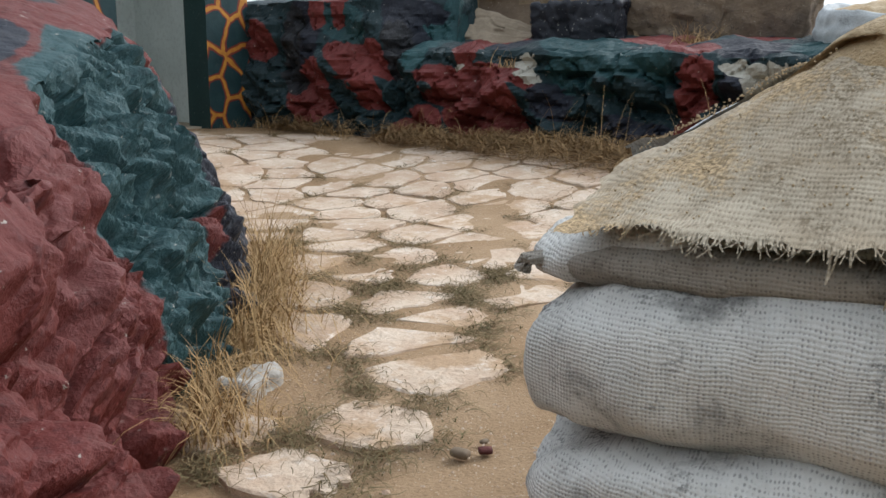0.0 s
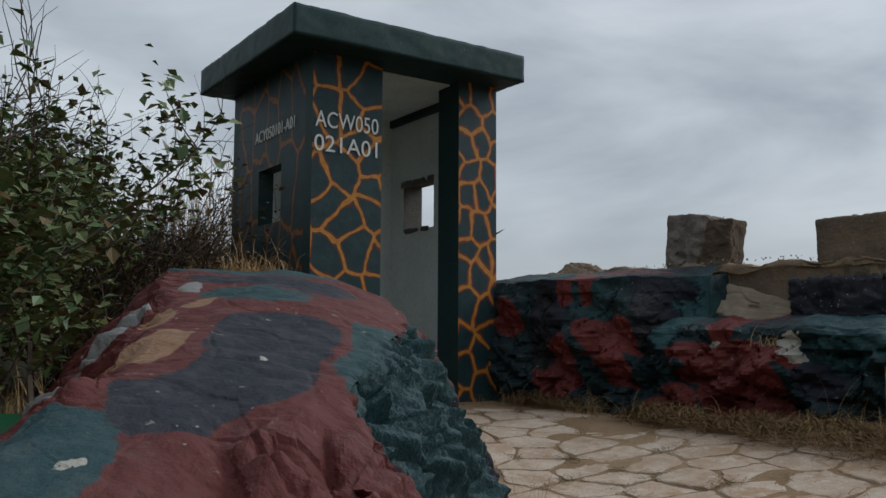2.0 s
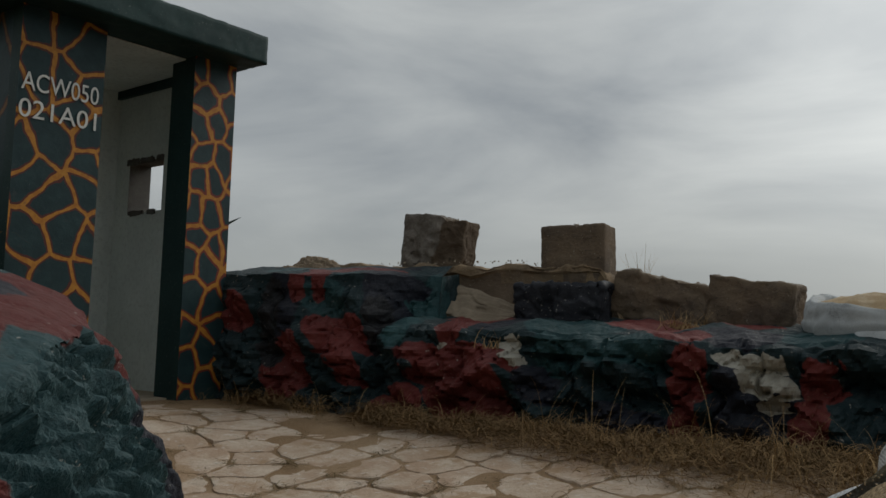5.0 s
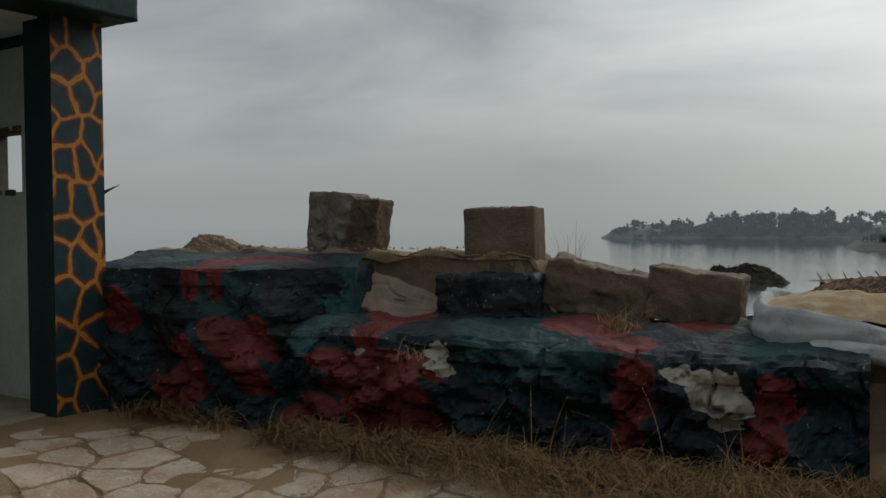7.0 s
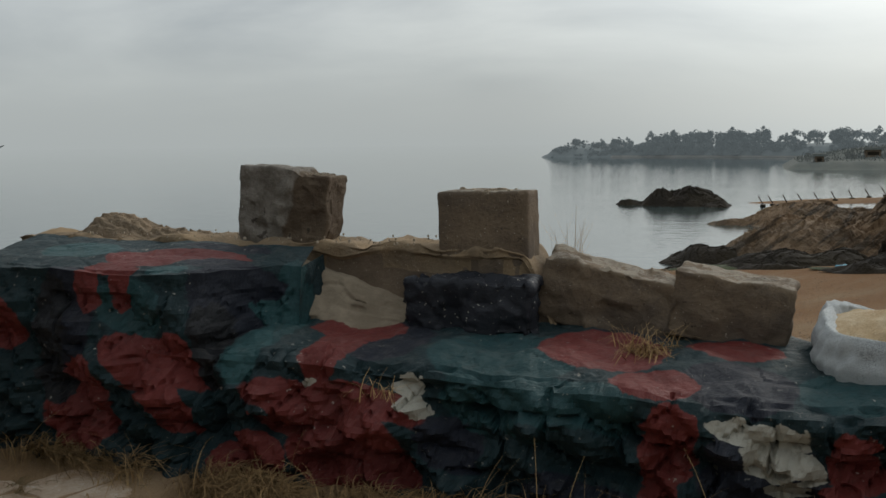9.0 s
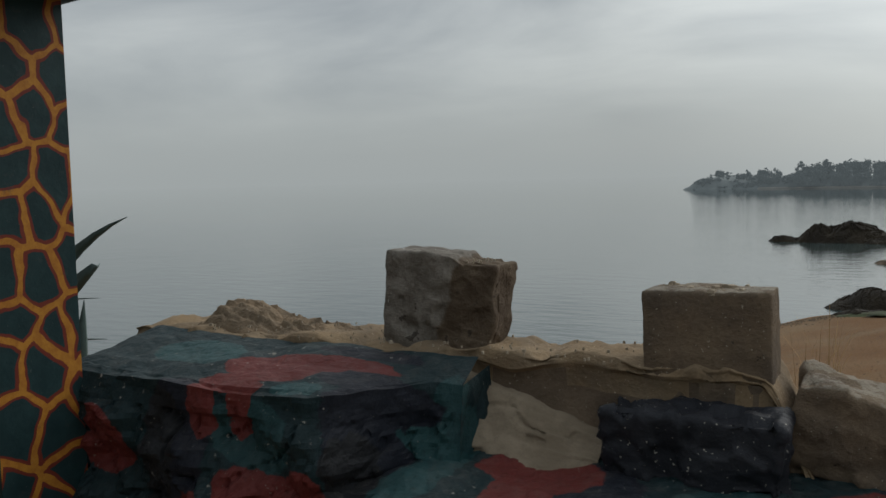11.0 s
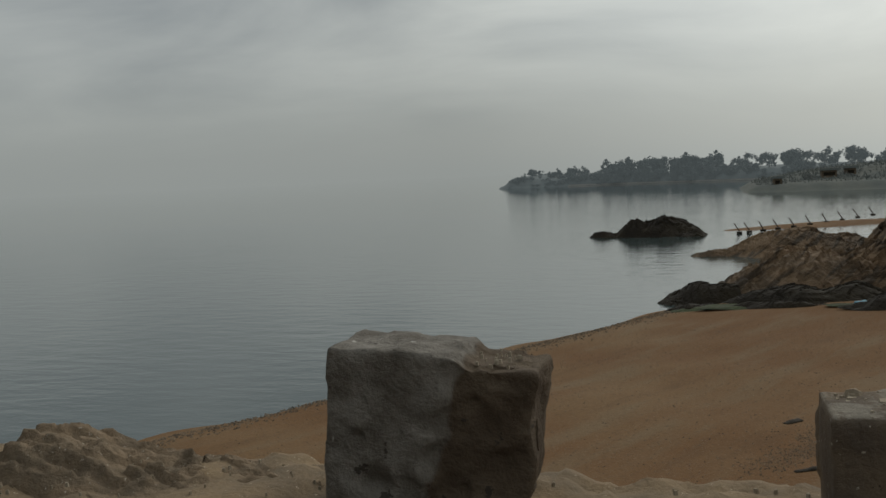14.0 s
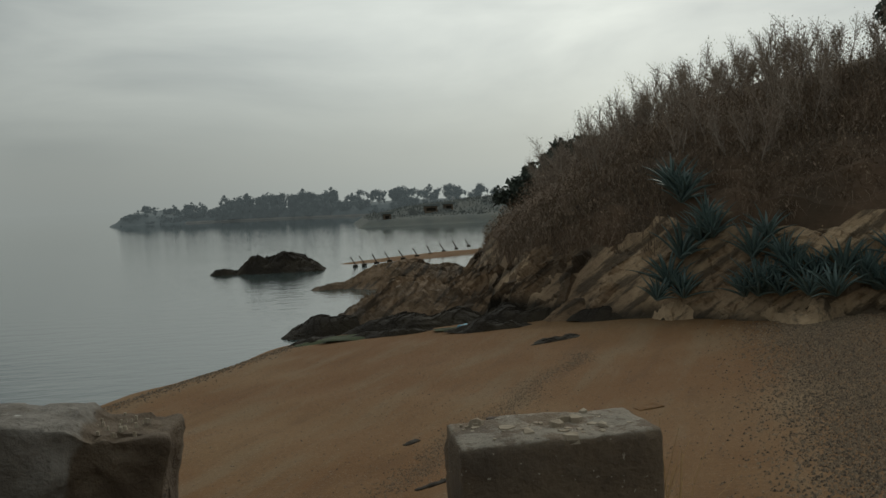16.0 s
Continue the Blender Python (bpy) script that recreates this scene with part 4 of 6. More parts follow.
M["brick_red"] = mottled("red_painted_coping", (0.10, 0.024, 0.02), (0.06, 0.02, 0.018), 6, 50, 0.75, 0.6, 0.015)


# ---- sandbags ----
def bag_mesh(name, L, Wd, T, seed, mat, sag=0.03, nu=64, nv=30):
    """A filled sack: a flat pillow with drawn-in corners and creases."""
    def fn(u, v):
        a, b = 2 * math.pi * v, math.pi * (u - 0.5)
        cu = math.copysign(abs(math.sin(b)) ** 0.7, math.sin(b))
        ru = abs(math.cos(b)) ** 0.45
        cv, sv = math.copysign(abs(math.cos(a)) ** 0.6, math.cos(a)), math.copysign(abs(math.sin(a)) ** 0.75, math.sin(a))
        x, y, z = cu * L / 2, cv * ru * Wd / 2, sv * ru * T / 2
        z -= sag * (2 * x / L) ** 2 - sag * 0.4
        p = Vector((x, y, z))
        s = Vector((seed, seed * 2.3, 0))
        n = Vector((cu * 0.4, cv * ru, sv * ru * 1.5)).normalized()
        return p + n * (fbm(p * 7 + s, 3) * 0.013 + fbm(Vector((p.x * 9, p.y * 30, p.z * 30)) + s, 3) * 0.005 - 0.007 * abs(math.sin(x * 45 + 3 * math.sin(y * 9 + seed))) * abs(2 * x / L) ** 3)
    return sheet(name, fn, nu, nv, mat)


def sandbag(m, L, Wd, T, seed, mat, label, group, key_knot=False, sag=0.03):
    root = empty("sandbag", m, label, "sandbag", group)
    part("sack", bag_mesh("sack", L, Wd, T, seed, mat, sag, 90, 48), None, root)
    bm = bmesh.new()
    tube(bm, [(-L / 2 + 0.03, -Wd * 0.3, -T * 0.1), (-L / 2 + 0.008, -Wd * 0.34, -T * 0.14), (-L / 2 + 0.002, -Wd * 0.33, -T * 0.14 - 0.012)], 0.006, 0.007, 6)
    if key_knot:
        part("knot", bm, M["bag_dark"], root, "dark knotted sack corner")
    return root


PILE = "sandbags piled beside the path"
turn = 6.0
for dx, dy, z, L, Wd, T, seed, key, dt, label in (
        (0.33, 0.19, -0.50, 0.66, 0.36, 0.17, 1, "bag", 0, "grey burlap sandbag at the foot of the pile"),
        (0.34, 0.19, -0.36, 0.68, 0.36, 0.17, 2, "bag", 1, "grey burlap sandbag near the bottom of the pile"),
        (0.335, 0.19, -0.195, 0.65, 0.37, 0.17, 8, "bag", -2, "grey burlap sandbag in the middle of the pile"),
        (0.325, 0.185, -0.082, 0.65, 0.385, 0.10, 3, "bag", 2, "flattened pale burlap sandbag in the pile"),
        (0.32, 0.18, 0.032, 0.645, 0.38, 0.185, 4, "bag", 0, "full pale burlap sandbag with dark stains"),
        (0.32, 0.19, 0.125, 0.64, 0.34, 0.06, 5, "bag_dark", -3, "thin dark-stained sandbag squeezed in the pile"),
        (0.250, 0.23, 0.130, 0.54, 0.36, 0.085, 6, "bag", 4, "pale sandbag under loose burlap"),
        (0.50, 0.19, 0.175, 0.44, 0.34, 0.11, 7, "bag", -6, "pale sandbag high on the pile"),
        (0.54, 0.27, 0.235, 0.42, 0.34, 0.10, 9, "bag_dark", -2, "stained sandbag near the top of the pile"),
        (0.46, 0.52, 0.27, 0.56, 0.32, 0.17, 18, "bag", 5, "pale sandbag on top at the back of the pile"),
        (0.40, 0.58, 0.12, 0.60, 0.34, 0.20, 15, "bag", 10, "pale sandbag at the back of the pile"),
        (0.40, 0.58, -0.06, 0.60, 0.34, 0.20, 16, "bag", 3, "grey sandbag low at the back of the pile"),
        (0.42, 0.58, -0.24, 0.60, 0.34, 0.20, 17, "bag", -3, "grey sandbag at the back of the pile")):
    c, s = math.cos(radians(turn)), math.sin(radians(turn))
    x, y = 0.135 + dx * c - dy * s, 1.18 + dx * s + dy * c
    sandbag(pose(x, y, z, 0, 0, turn + dt), L, Wd, T, seed, M[key], label, PILE, seed in (5, 6), 0.05 if seed in (3, 4, 8) else 0.03)


def build_cover():
    """Loose burlap with spilled sand over the top of the pile, frayed along its front edge."""
    c, s = math.cos(radians(turn)), math.sin(radians(turn))

    def top(a, b):
        crest = 0.200 + 0.130 * sstep(0.0, 0.32, a) + 0.075 * sstep(0.22, 0.7, a)
        z = 0.165 + (crest - 0.165) * sstep(-0.03, 0.26, b) + 0.02 * sstep(0.2, 0.5, a) * sstep(0.2, 0, b)
        return z + fbm(Vector((a, b, 2)) * 9, 4) * 0.010

    def place(a, b, dz=0.0):
        return 0.135 + a * c - b * s, 1.18 + a * s + b * c, top(a, b) + dz

    def hem(u):
        return 0.004 + 0.018 * math.sin(u * 8 + 0.6) + 0.022 * noise.noise(Vector((u * 7, 0, 0))) + 0.010 * noise.noise(Vector((u * 31, 2, 0))) + 0.11 * sstep(0.42, 0.8, u)

    def cloth(u, v):
        front = hem(u)
        b = front + (0.40 - front) * v
        return place(0.055 + 0.65 * u + 0.012 * noise.noise(Vector((v * 14, 2, 0))) * (1 - u), b, 0.004 * noise.noise(Vector((u * 22, v * 6, 4))))
    root = empty("burlap_cover", pose(0, 0, 0), "loose frayed burlap with spilled sand over the sandbags", "burlap sheet")
    part("cloth", sheet("cloth", cloth, 140, 50, M["jute"]), None, root)
    def torn(u, v):
        a = 0.02 + 0.70 * u
        b = 0.36 + 0.05 * math.sin(u * 9) * 0.4 + 0.09 * v * (0.7 + 0.3 * math.sin(u * 17))
        return place(a, b, 0.012 + 0.012 * noise.noise(Vector((u * 14, v * 3, 0))) - 0.03 * v * v)
    part("torn_strip", sheet("torn_strip", torn, 60, 8, M["bag_white"]), None, root, "torn white strip of sacking")
    vs, fs = [], []
    rng = random.Random(5)
    for k in range(420):
        u = rng.random()
        a, b = 0.055 + 0.65 * u, hem(u)
        n = 0.003 + 0.014 * rng.random() ** 2 + (0.05 * rng.random() ** 2 if 0.36 < u < 0.54 and rng.random() < 0.5 else 0)
        dx, dz = rng.gauss(0, 0.7) * n, -n * rng.uniform(0.3, 1.0)
        w = rng.uniform(0.0004, 0.0009)
        i = len(vs)
        for t in (0, 0.4, 0.75, 1):
            x, y, z = place(a + dx * t * t, b - 0.012 * t + 0.003 * rng.random(), 0.004)
            vs += [(x - w * c, y - w * s, z + dz * t), (x + w * c, y + w * s, z + dz * t)]
        fs += [(i, i + 1, i + 3, i + 2), (i + 2, i + 3, i + 5, i + 4), (i + 4, i + 5, i + 7, i + 6)]
    part("fringe", mesh_from("fringe", vs, fs, M["jute"]), None, root)

    def sand(u, v):
        a, b = 0.22 + 0.52 * u, 0.20 + 0.22 * v
        e = min(u, 1 - u, v, 1 - v) * 4
        return place(a + 0.07 * noise.noise(Vector((v * 7, 1, u * 3))), b + 0.07 * noise.noise(Vector((u * 9, v * 3, 3))), 0.004 + 0.02 * sstep(0, 0.6, e) - 0.012 * (1 - sstep(0, 0.1, e)))
    ob = tagged(new("sand_spill", sheet("sand_spill", sand, 60, 40, M["gravel"])), "coarse sand and grit spilled over burlap", "sand", kind="stuff")
    grit = bmesh.new()
    for k in range(1500):
        a, b = rng.uniform(0.07, 0.70), 0.38 - 0.34 * rng.random() ** 1.6
        r = rng.uniform(0.0005, 0.0014)
        g = bmesh.ops.create_icosphere(grit, subdivisions=1, radius=r)
        x, y, z = place(a, b, r + 0.012 * (b > 0.19))
        bmesh.ops.translate(grit, vec=(x, y, z), verts=g["verts"])
    part("grit", grit, M["gravel"], ob)
    bm = rough_block((0.05, 0.035, 0.02), 0.008, 0.008, 0.003, 3)
    peb = part("pebble", bm, M["pebble"], None)
    peb.matrix_basis = pose(*place(0.36, 0.26, 0.018), 0, 0, 30)
    tagged(peb, "smooth dark pebble lying on the sand-covered burlap", "pebble")


build_cover()


def open_sack(x, y, z, rz):
    root = empty("open_sandbag", pose(x, y, z, 0, 0, rz), "torn white sack filled with coarse sand on the wall", "sandbag")

    def fn(u, v):
        a = 2 * math.pi * u
        ca, sa = math.cos(a), math.sin(a)
        e = 0.55
        ex, ey = math.copysign(abs(ca) ** e, ca), math.copysign(abs(sa) ** e, sa)
        rows = ((0.0, 0.85), (0.02, 0.98), (0.09, 1.05), (0.16, 1.0), (0.19, 0.93), (0.18, 0.86), (0.15, 0.82))
        t = v * 6
        i = min(5, int(t))
        f = t - i
        h, r = rows[i][0] + (rows[i + 1][0] - rows[i][0]) * f, rows[i][1] + (rows[i + 1][1] - rows[i][1]) * f
        lip = 0.02 * ex * max(0, h - 0.08) / 0.1
        p = Vector((0.34 * ex * r, 0.24 * ey * r, h - lip * 1.2 + 0.02 * math.sin(a * 3) * h * 4))
        p.z -= 0.10 * max(0.0, -ey) * (h / 0.19) ** 1.5 * (0.6 + 0.4 * ex)
        return p + Vector((ex, ey, 0.3)) * (fbm(p * 12, 3) * 0.014 + 0.006 * math.sin(a * 23 + 3 * math.sin(h * 30)))
    part("sack", sheet("sack", fn, 80, 24, M["bag_white"]), None, root)

    def fill(u, v):
        a, r = 2 * math.pi * u, v
        ca, sa = math.cos(a), math.sin(a)
        x1, y1 = 0.30 * math.copysign(abs(ca) ** 0.55, ca) * r, 0.205 * math.copysign(abs(sa) ** 0.55, sa) * r
        return x1, y1, 0.185 + 0.045 * (1 - r * r) - 0.075 * max(0.0, -y1 / 0.205) * (0.6 + 0.4 * x1 / 0.3) + fbm(Vector((x1, y1, 0)) * 16, 4) * 0.012
    part("sand_fill", sheet("sand_fill", fill, 48, 16, M["gravel"]), None, root, "coarse yellow sand filling")
    return root


open_sack(0.06, 4.88, 0.405, -4)
sandbag(pose(0.16, 4.80, 0.41, 0, 2, -6), 0.66, 0.42, 0.10, 14, M["bag_white"], "flat white sack under the open sack", "sacks on the wall")
for k, (x, y, z) in enumerate(((0.46, 4.40, -0.02), (0.49, 4.42, 0.13), (0.44, 4.45, 0.27), (0.52, 4.52, 0.40))):
    sandbag(pose(x, y, z, 0, 0, 80 + 7 * k), 0.6, 0.38, 0.19, 20 + k, M["bag"], "grey sandbag stacked at the end of the wall", "sandbags at the wall's end")


# ---- grass ----
def blades(name, spots, mat, label, seed, h0, h1, lean=0.7, width=0.0022, segs=3, category="dry grass"):
    """Thin bent blades rooted at spots (x, y, z, scale)."""
    rng = random.Random(seed)
    vs, fs = [], []
    for x, y, z, k in spots:
        h, a = rng.uniform(h0, h1) * k, rng.uniform(0, 2 * math.pi)
        d, bend = Vector((math.cos(a), math.sin(a), 0)), rng.uniform(0.15, 1.3) * lean
        side = Vector((-d.y, d.x, 0)) * width * (0.6 + 0.8 * rng.random())
        i = len(vs)
        for j in range(segs + 1):
            t = j / segs
            ang = bend * t * 1.4
            p = Vector((x, y, z)) + d * (h * t * math.sin(ang)) + Vector((0, 0, h * t * math.cos(min(ang, 1.75))))
            w = side * (1 - 0.8 * t)
            vs += [p - w, p + w]
        for j in range(segs):
            fs.append((i + 2 * j, i + 2 * j + 1, i + 2 * j + 3, i + 2 * j + 2))
    return tagged(new(name, mesh_from(name, vs, fs, mat)), label, category, kind="stuff")


def matted(name, spots, mat, label, seed, h0, h1, width, lift=1.0):
    """Fallen strands that lie curled over one another on the ground."""
    rng = random.Random(seed)
    vs, fs = [], []
    for x, y, z in spots:
        n, a, curl = rng.uniform(h0, h1), rng.uniform(0, 2 * math.pi), rng.gauss(0, 1.6)
        rise = (rng.uniform(0.0, 0.03) + 0.07 * rng.random() ** 4) * lift
        p, w, i = Vector((x, y, z)), width * rng.uniform(0.6, 1.4), len(vs)
        for j in range(6):
            t = j / 5
            d = Vector((math.cos(a + curl * t), math.sin(a + curl * t), 0))
            side = Vector((-d.y, d.x, 0.4)) * w * (1 - 0.7 * t)
            q = p + Vector((0, 0, rise * math.sin(math.pi * (0.15 + 0.8 * t))))
            vs += [q - side, q + side]
            p = p + d * n / 5
        fs += [(i + 2 * j, i + 2 * j + 1, i + 2 * j + 3, i + 2 * j + 2) for j in range(5)]
    return tagged(new(name, mesh_from(name, vs, fs, mat)), label, "dry grass", kind="stuff")


def build_grass():
    rng = random.Random(3)
    wall_base, mat_spots = [], []
    for k in range(4200):
        x = rng.uniform(-3.42, 0.25)
        dens = 0.25 + 0.75 * sstep(-2.6, -0.6, x) + 0.5 * (noise.noise(Vector((x * 2.2, 0, 5))) > 0.1)
        if rng.random() > dens * 0.75 or noise.noise(Vector((x * 5, 3, 1))) < 0.02:
            continue
        y = 4.36 - abs(rng.gauss(0, 0.10 + 0.14 * sstep(-1.6, -0.2, x)))
        wall_base.append((x, y, yard_z(x, y), rng.choice((0.5, 0.7, 1.0, 1.35))))
    blades("dry_grass", wall_base, M["straw"], "dry straw-coloured grass along the foot of the wall", 1, 0.05, 0.26, 2.6, 0.0013, 7)
    for k in range(17000):
        x = rng.uniform(-3.3, 0.3)
        y = 4.40 - abs(rng.gauss(0, 0.11 + 0.16 * sstep(-2.2, -0.2, x)))
        if noise.noise(Vector((x * 2.5, y * 3, 1))) + 0.40 * sstep(-2.6, -0.6, x) < 0.08:
            continue
        mat_spots.append((x, y, yard_z(x, y) + rng.uniform(0, 0.02)))
    matted("dead_grass_mat", mat_spots, M["thatch"], "matted brown dead grass at the foot of the wall", 2, 0.07, 0.24, 0.0015)
    tall = []
    for cx, cy, n in ((-2.62, 4.30, 26), (-2.05, 4.33, 12), (-3.25, 4.28, 22), (-1.3, 4.25, 30), (-0.6, 4.15, 60), (-0.25, 4.1, 60), (-0.95, 4.2, 30), (0.0, 4.05, 50)):
        for k in range(n):
            x, y = cx + rng.gauss(0, 0.06), cy + rng.gauss(0, 0.04)
            tall.append((x, y, yard_z(x, y), 1))
    blades("tall_dry_grass", tall, M["straw"], "taller dry grass stalks against the wall", 4, 0.14, 0.42, 1.5, 0.0013, 6)
    rock = []
    for k in range(2400):
        p = rng.uniform(1.35, 2.65)
        q = 0.58 + 0.10 * sstep(1.5, 2.1, p) + abs(rng.gauss(0, 0.06))
        x, y = -0.7071 * p + 0.7071 * q, 0.7071 * p + 0.7071 * q
        rock.append((x, y, yard_z(x, y), 1.25 if p > 1.7 else 0.8))
    blades("dry_grass_by_rock", rock, M["straw"], "dry golden grass growing against the boulder", 6, 0.05, 0.24, 1.7, 0.0013, 5)
    tufts = []
    for cx, cy, cz, n in ((-0.84, 4.82, 0.44, 150), (-0.76, 4.84, 0.44, 60), (-1.68, 4.40, 0.33, 25)):
        for k in range(n):
            tufts.append((cx + rng.gauss(0, 0.045), cy + rng.gauss(0, 0.03), cz, 1))
    blades("straw_tuft", tufts, M["straw"], "tufts of straw caught on the painted bench", 8, 0.06, 0.16, 1.5, 0.002)
    wisps = [(-1.22 + rng.gauss(0, 0.04), 5.3 + rng.gauss(0, 0.03), 0.55, 1) for k in range(40)]
    blades("grass_wisp", wisps, M["straw"], "thin dry weeds behind the wall's blocks", 9, 0.2, 0.42, 0.35, 0.0016)


build_grass()


# ---- paving ----
def clip(poly, nx, ny, d):
    out = []
    for (ax, ay), (bx, by) in zip(poly, poly[1:] + poly[:1]):
        da, db = ax * nx + ay * ny - d, bx * nx + by * ny - d
        if da <= 0:
            out.append((ax, ay))
        if (da < 0 < db) or (db < 0 < da):
            t = da / (da - db)
            out.append((ax + (bx - ax) * t, ay + (by - ay) * t))
    return out


M["chalk_stone"] = mottled("white_limestone", (0.50, 0.49, 0.46), (0.36, 0.32, 0.27), 14, 60, 0.9, 0.8, 0.012)
CHALK_AT = (-0.65, 1.62)


def build_paving():
    rng = random.Random(12)
    floor_ob = bpy.data.objects["yard_ground"]
    e1, e2 = Vector((0.85, 0.53)), Vector((-0.53, 0.85))
    seeds = []
    for j in range(-8, 30):
        for i in range(-22, 12):
            p = Vector((-1.2, 2.4)) + e1 * (0.31 * (i + 0.5 * (j % 2)) + rng.uniform(-0.10, 0.10)) + e2 * (0.185 * (j - 6) + rng.uniform(-0.055, 0.055))
            if -4.0 < p.x < 1.6 and 1.0 < p.y < 4.7:
                seeds.append(p)
    joint = []
    for s in seeds:
        right = -0.28 - 0.12 * (s.y - 1.6) if s.y < 2.75 else -0.43 + 1.1 * sstep(2.75, 3.3, s.y)
        p_, q_ = (-s.x + s.y) * 0.7071, (s.x + s.y) * 0.7071
        if s.x > right or s.y > 4.24 or s.y < 1.38 or (q_ < 0.60 and p_ < 2.55) or s.x < -3.45 or q_ < 0.2:
            continue
        poly = [(s.x - 0.4, s.y - 0.4), (s.x + 0.4, s.y - 0.4), (s.x + 0.4, s.y + 0.4), (s.x - 0.4, s.y + 0.4)]
        near = s.y < 2.7
        gap = rng.uniform(0.016, 0.030) if near else rng.uniform(0.002, 0.011)
        for o in seeds:
            v = o - s
            if o is s or v.length > 0.8:
                continue
            n = v.normalized()
            poly = clip(poly, n.x, n.y, n.dot(s) + v.length / 2 - gap)
        if len(poly) < 3 or (near and rng.random() < 0.10):
            continue
        pts = []
        for (ax, ay), (bx, by) in zip(poly, poly[1:] + poly[:1]):
            L = math.hypot(bx - ax, by - ay)
            if L < 0.03:
                pts.append((ax, ay))
                continue
            cx, cy = sum(p[0] for p in poly) / len(poly), sum(p[1] for p in poly) / len(poly)
            pts.append((ax + (cx - ax) * 0.05, ay + (cy - ay) * 0.05))
            for t in (0.2, 0.4, 0.6, 0.8):
                wob = 0.006
                pts.append((ax + (bx - ax) * t + rng.gauss(0, wob), ay + (by - ay) * t + rng.gauss(0, wob)))
        cx, cy = sum(p[0] for p in pts) / len(pts), sum(p[1] for p in pts) / len(pts)
        h = rng.uniform(0.003, 0.009) if near else rng.uniform(0.001, 0.004)
        tx, ty = rng.gauss(0, 0.015), rng.gauss(0, 0.015)
        n = len(pts)
        vs = []
        for k, dz in ((1.0, -0.05), (0.97, h * 0.35), (0.90, h)):
            for x, y in pts:
                px, py = cx + (x - cx) * k, cy + (y - cy) * k
                vs.append((px - cx, py - cy, yard_z(px, py) - yard_z(cx, cy) + dz + (tx * (px - cx) + ty * (py - cy) + rng.gauss(0, 0.0008)) * (dz > 0)))
        vs.append((0, 0, h))
        fs = [(r * n + i, r * n + (i + 1) % n, (r + 1) * n + (i + 1) % n, (r + 1) * n + i) for r in (0, 1) for i in range(n)]
        fs += [(2 * n + i, 2 * n + (i + 1) % n, 3 * n) for i in range(n)]
        ob = new("paving_stone", mesh_from("paving_stone", vs, fs, M["stone"]))
        ob.parent = floor_ob
        ob.location = (cx, cy, yard_z(cx, cy))
        for x, y in poly:
            if (near and rng.random() < 0.9) or rng.random() < 0.3:
                joint.append((x, y))
    weeds, straw = [], []
    for x, y in joint:
        for k in range(rng.randint(14, 44) + (60 if y < 2.7 else 0)):
            px, py = x + rng.gauss(0, 0.035), y + rng.gauss(0, 0.03)
            if rng.random() < 0.35:
                weeds.append((px, py, yard_z(px, py), 0.9))
            straw.append((px, py, yard_z(px, py) + 0.001))
    blades("joint_weed", weeds, M["weed"], "low green-brown weeds in the paving joints", 21, 0.008, 0.024, 2.2, 0.0011, 3, "weeds")
    matted("joint_straw", straw, M["joint"], "withered brown grass in the paving joints", 22, 0.02, 0.055, 0.0009, 0.25)
    grit = bmesh.new()
    for k in range(3600):
        x, y = rng.uniform(-1.0, 0.3), rng.uniform(1.35, 3.1)
        r = rng.uniform(0.0012, 0.0035) if rng.random() < 0.97 else rng.uniform(0.004, 0.008)
        v = [grit.verts.new((x + r * rng.uniform(0.7, 1.3) * a, y + r * rng.uniform(0.7, 1.3) * b, yard_z(x, y) + r * 0.3 + r * 0.7 * c)) for a, b, c in ((1, 0, 0), (0, 1, 0), (-1, 0, 0), (0, -1, 0), (0, 0, 1))]
        for i in range(4):
            grit.faces.new((v[i], v[(i + 1) % 4], v[4]))
    g = part("gravel", grit, M["stone"], None)
    tagged(g, "loose pale gravel scattered on packed sand", "gravel", kind="stuff")
    chalk = part("white_stone", rough_block((0.085, 0.13, 0.07), 0.01, 0.02, 0.006, 51, 0.012, 0.05), M["chalk_stone"], None)
    chalk.matrix_basis = pose(CHALK_AT[0], CHALK_AT[1], yard_z(*CHALK_AT) - 0.03, 0, 0, 15)
    tagged(chalk, "bluish white limestone lump half sunk beside the boulder", "stone")
    for k, (x, y, sx, sy, sz) in enumerate(((-0.16, 1.60, 0.034, 0.022, 0.014), (-0.13, 1.63, 0.026, 0.02, 0.012), (-0.15, 1.66, 0.02, 0.015, 0.01), (-0.12, 1.98, 0.015, 0.012, 0.008))):
        st = part("loose_stone", rough_block((sx, sy, sz), 0.008, sz * 0.4, 0.003, 40 + k), M[("pebble", "brick_red", "pebble", "brick_red")[k]], None)
        st.matrix_basis = pose(x, y, yard_z(x, y) - 0.003, 0, 0, 40 * k)
        tagged(st, ("grey", "dull red", "dark", "brown")[k] + " loose stone lying on the sand", "stone", "loose stones by the path")


# ---- vegetation beside the sentry box ----
def stem_points(rng, start, direction, length, n, wander):
    pts, p, d = [Vector(start)], Vector(start), Vector(direction).normalized()
    for k in range(n):
        d = (d + Vector((rng.gauss(0, wander), rng.gauss(0, wander), rng.gauss(0, wander * 0.6)))).normalized()
        p = p + d * length / n
        pts.append(p.copy())
    return pts


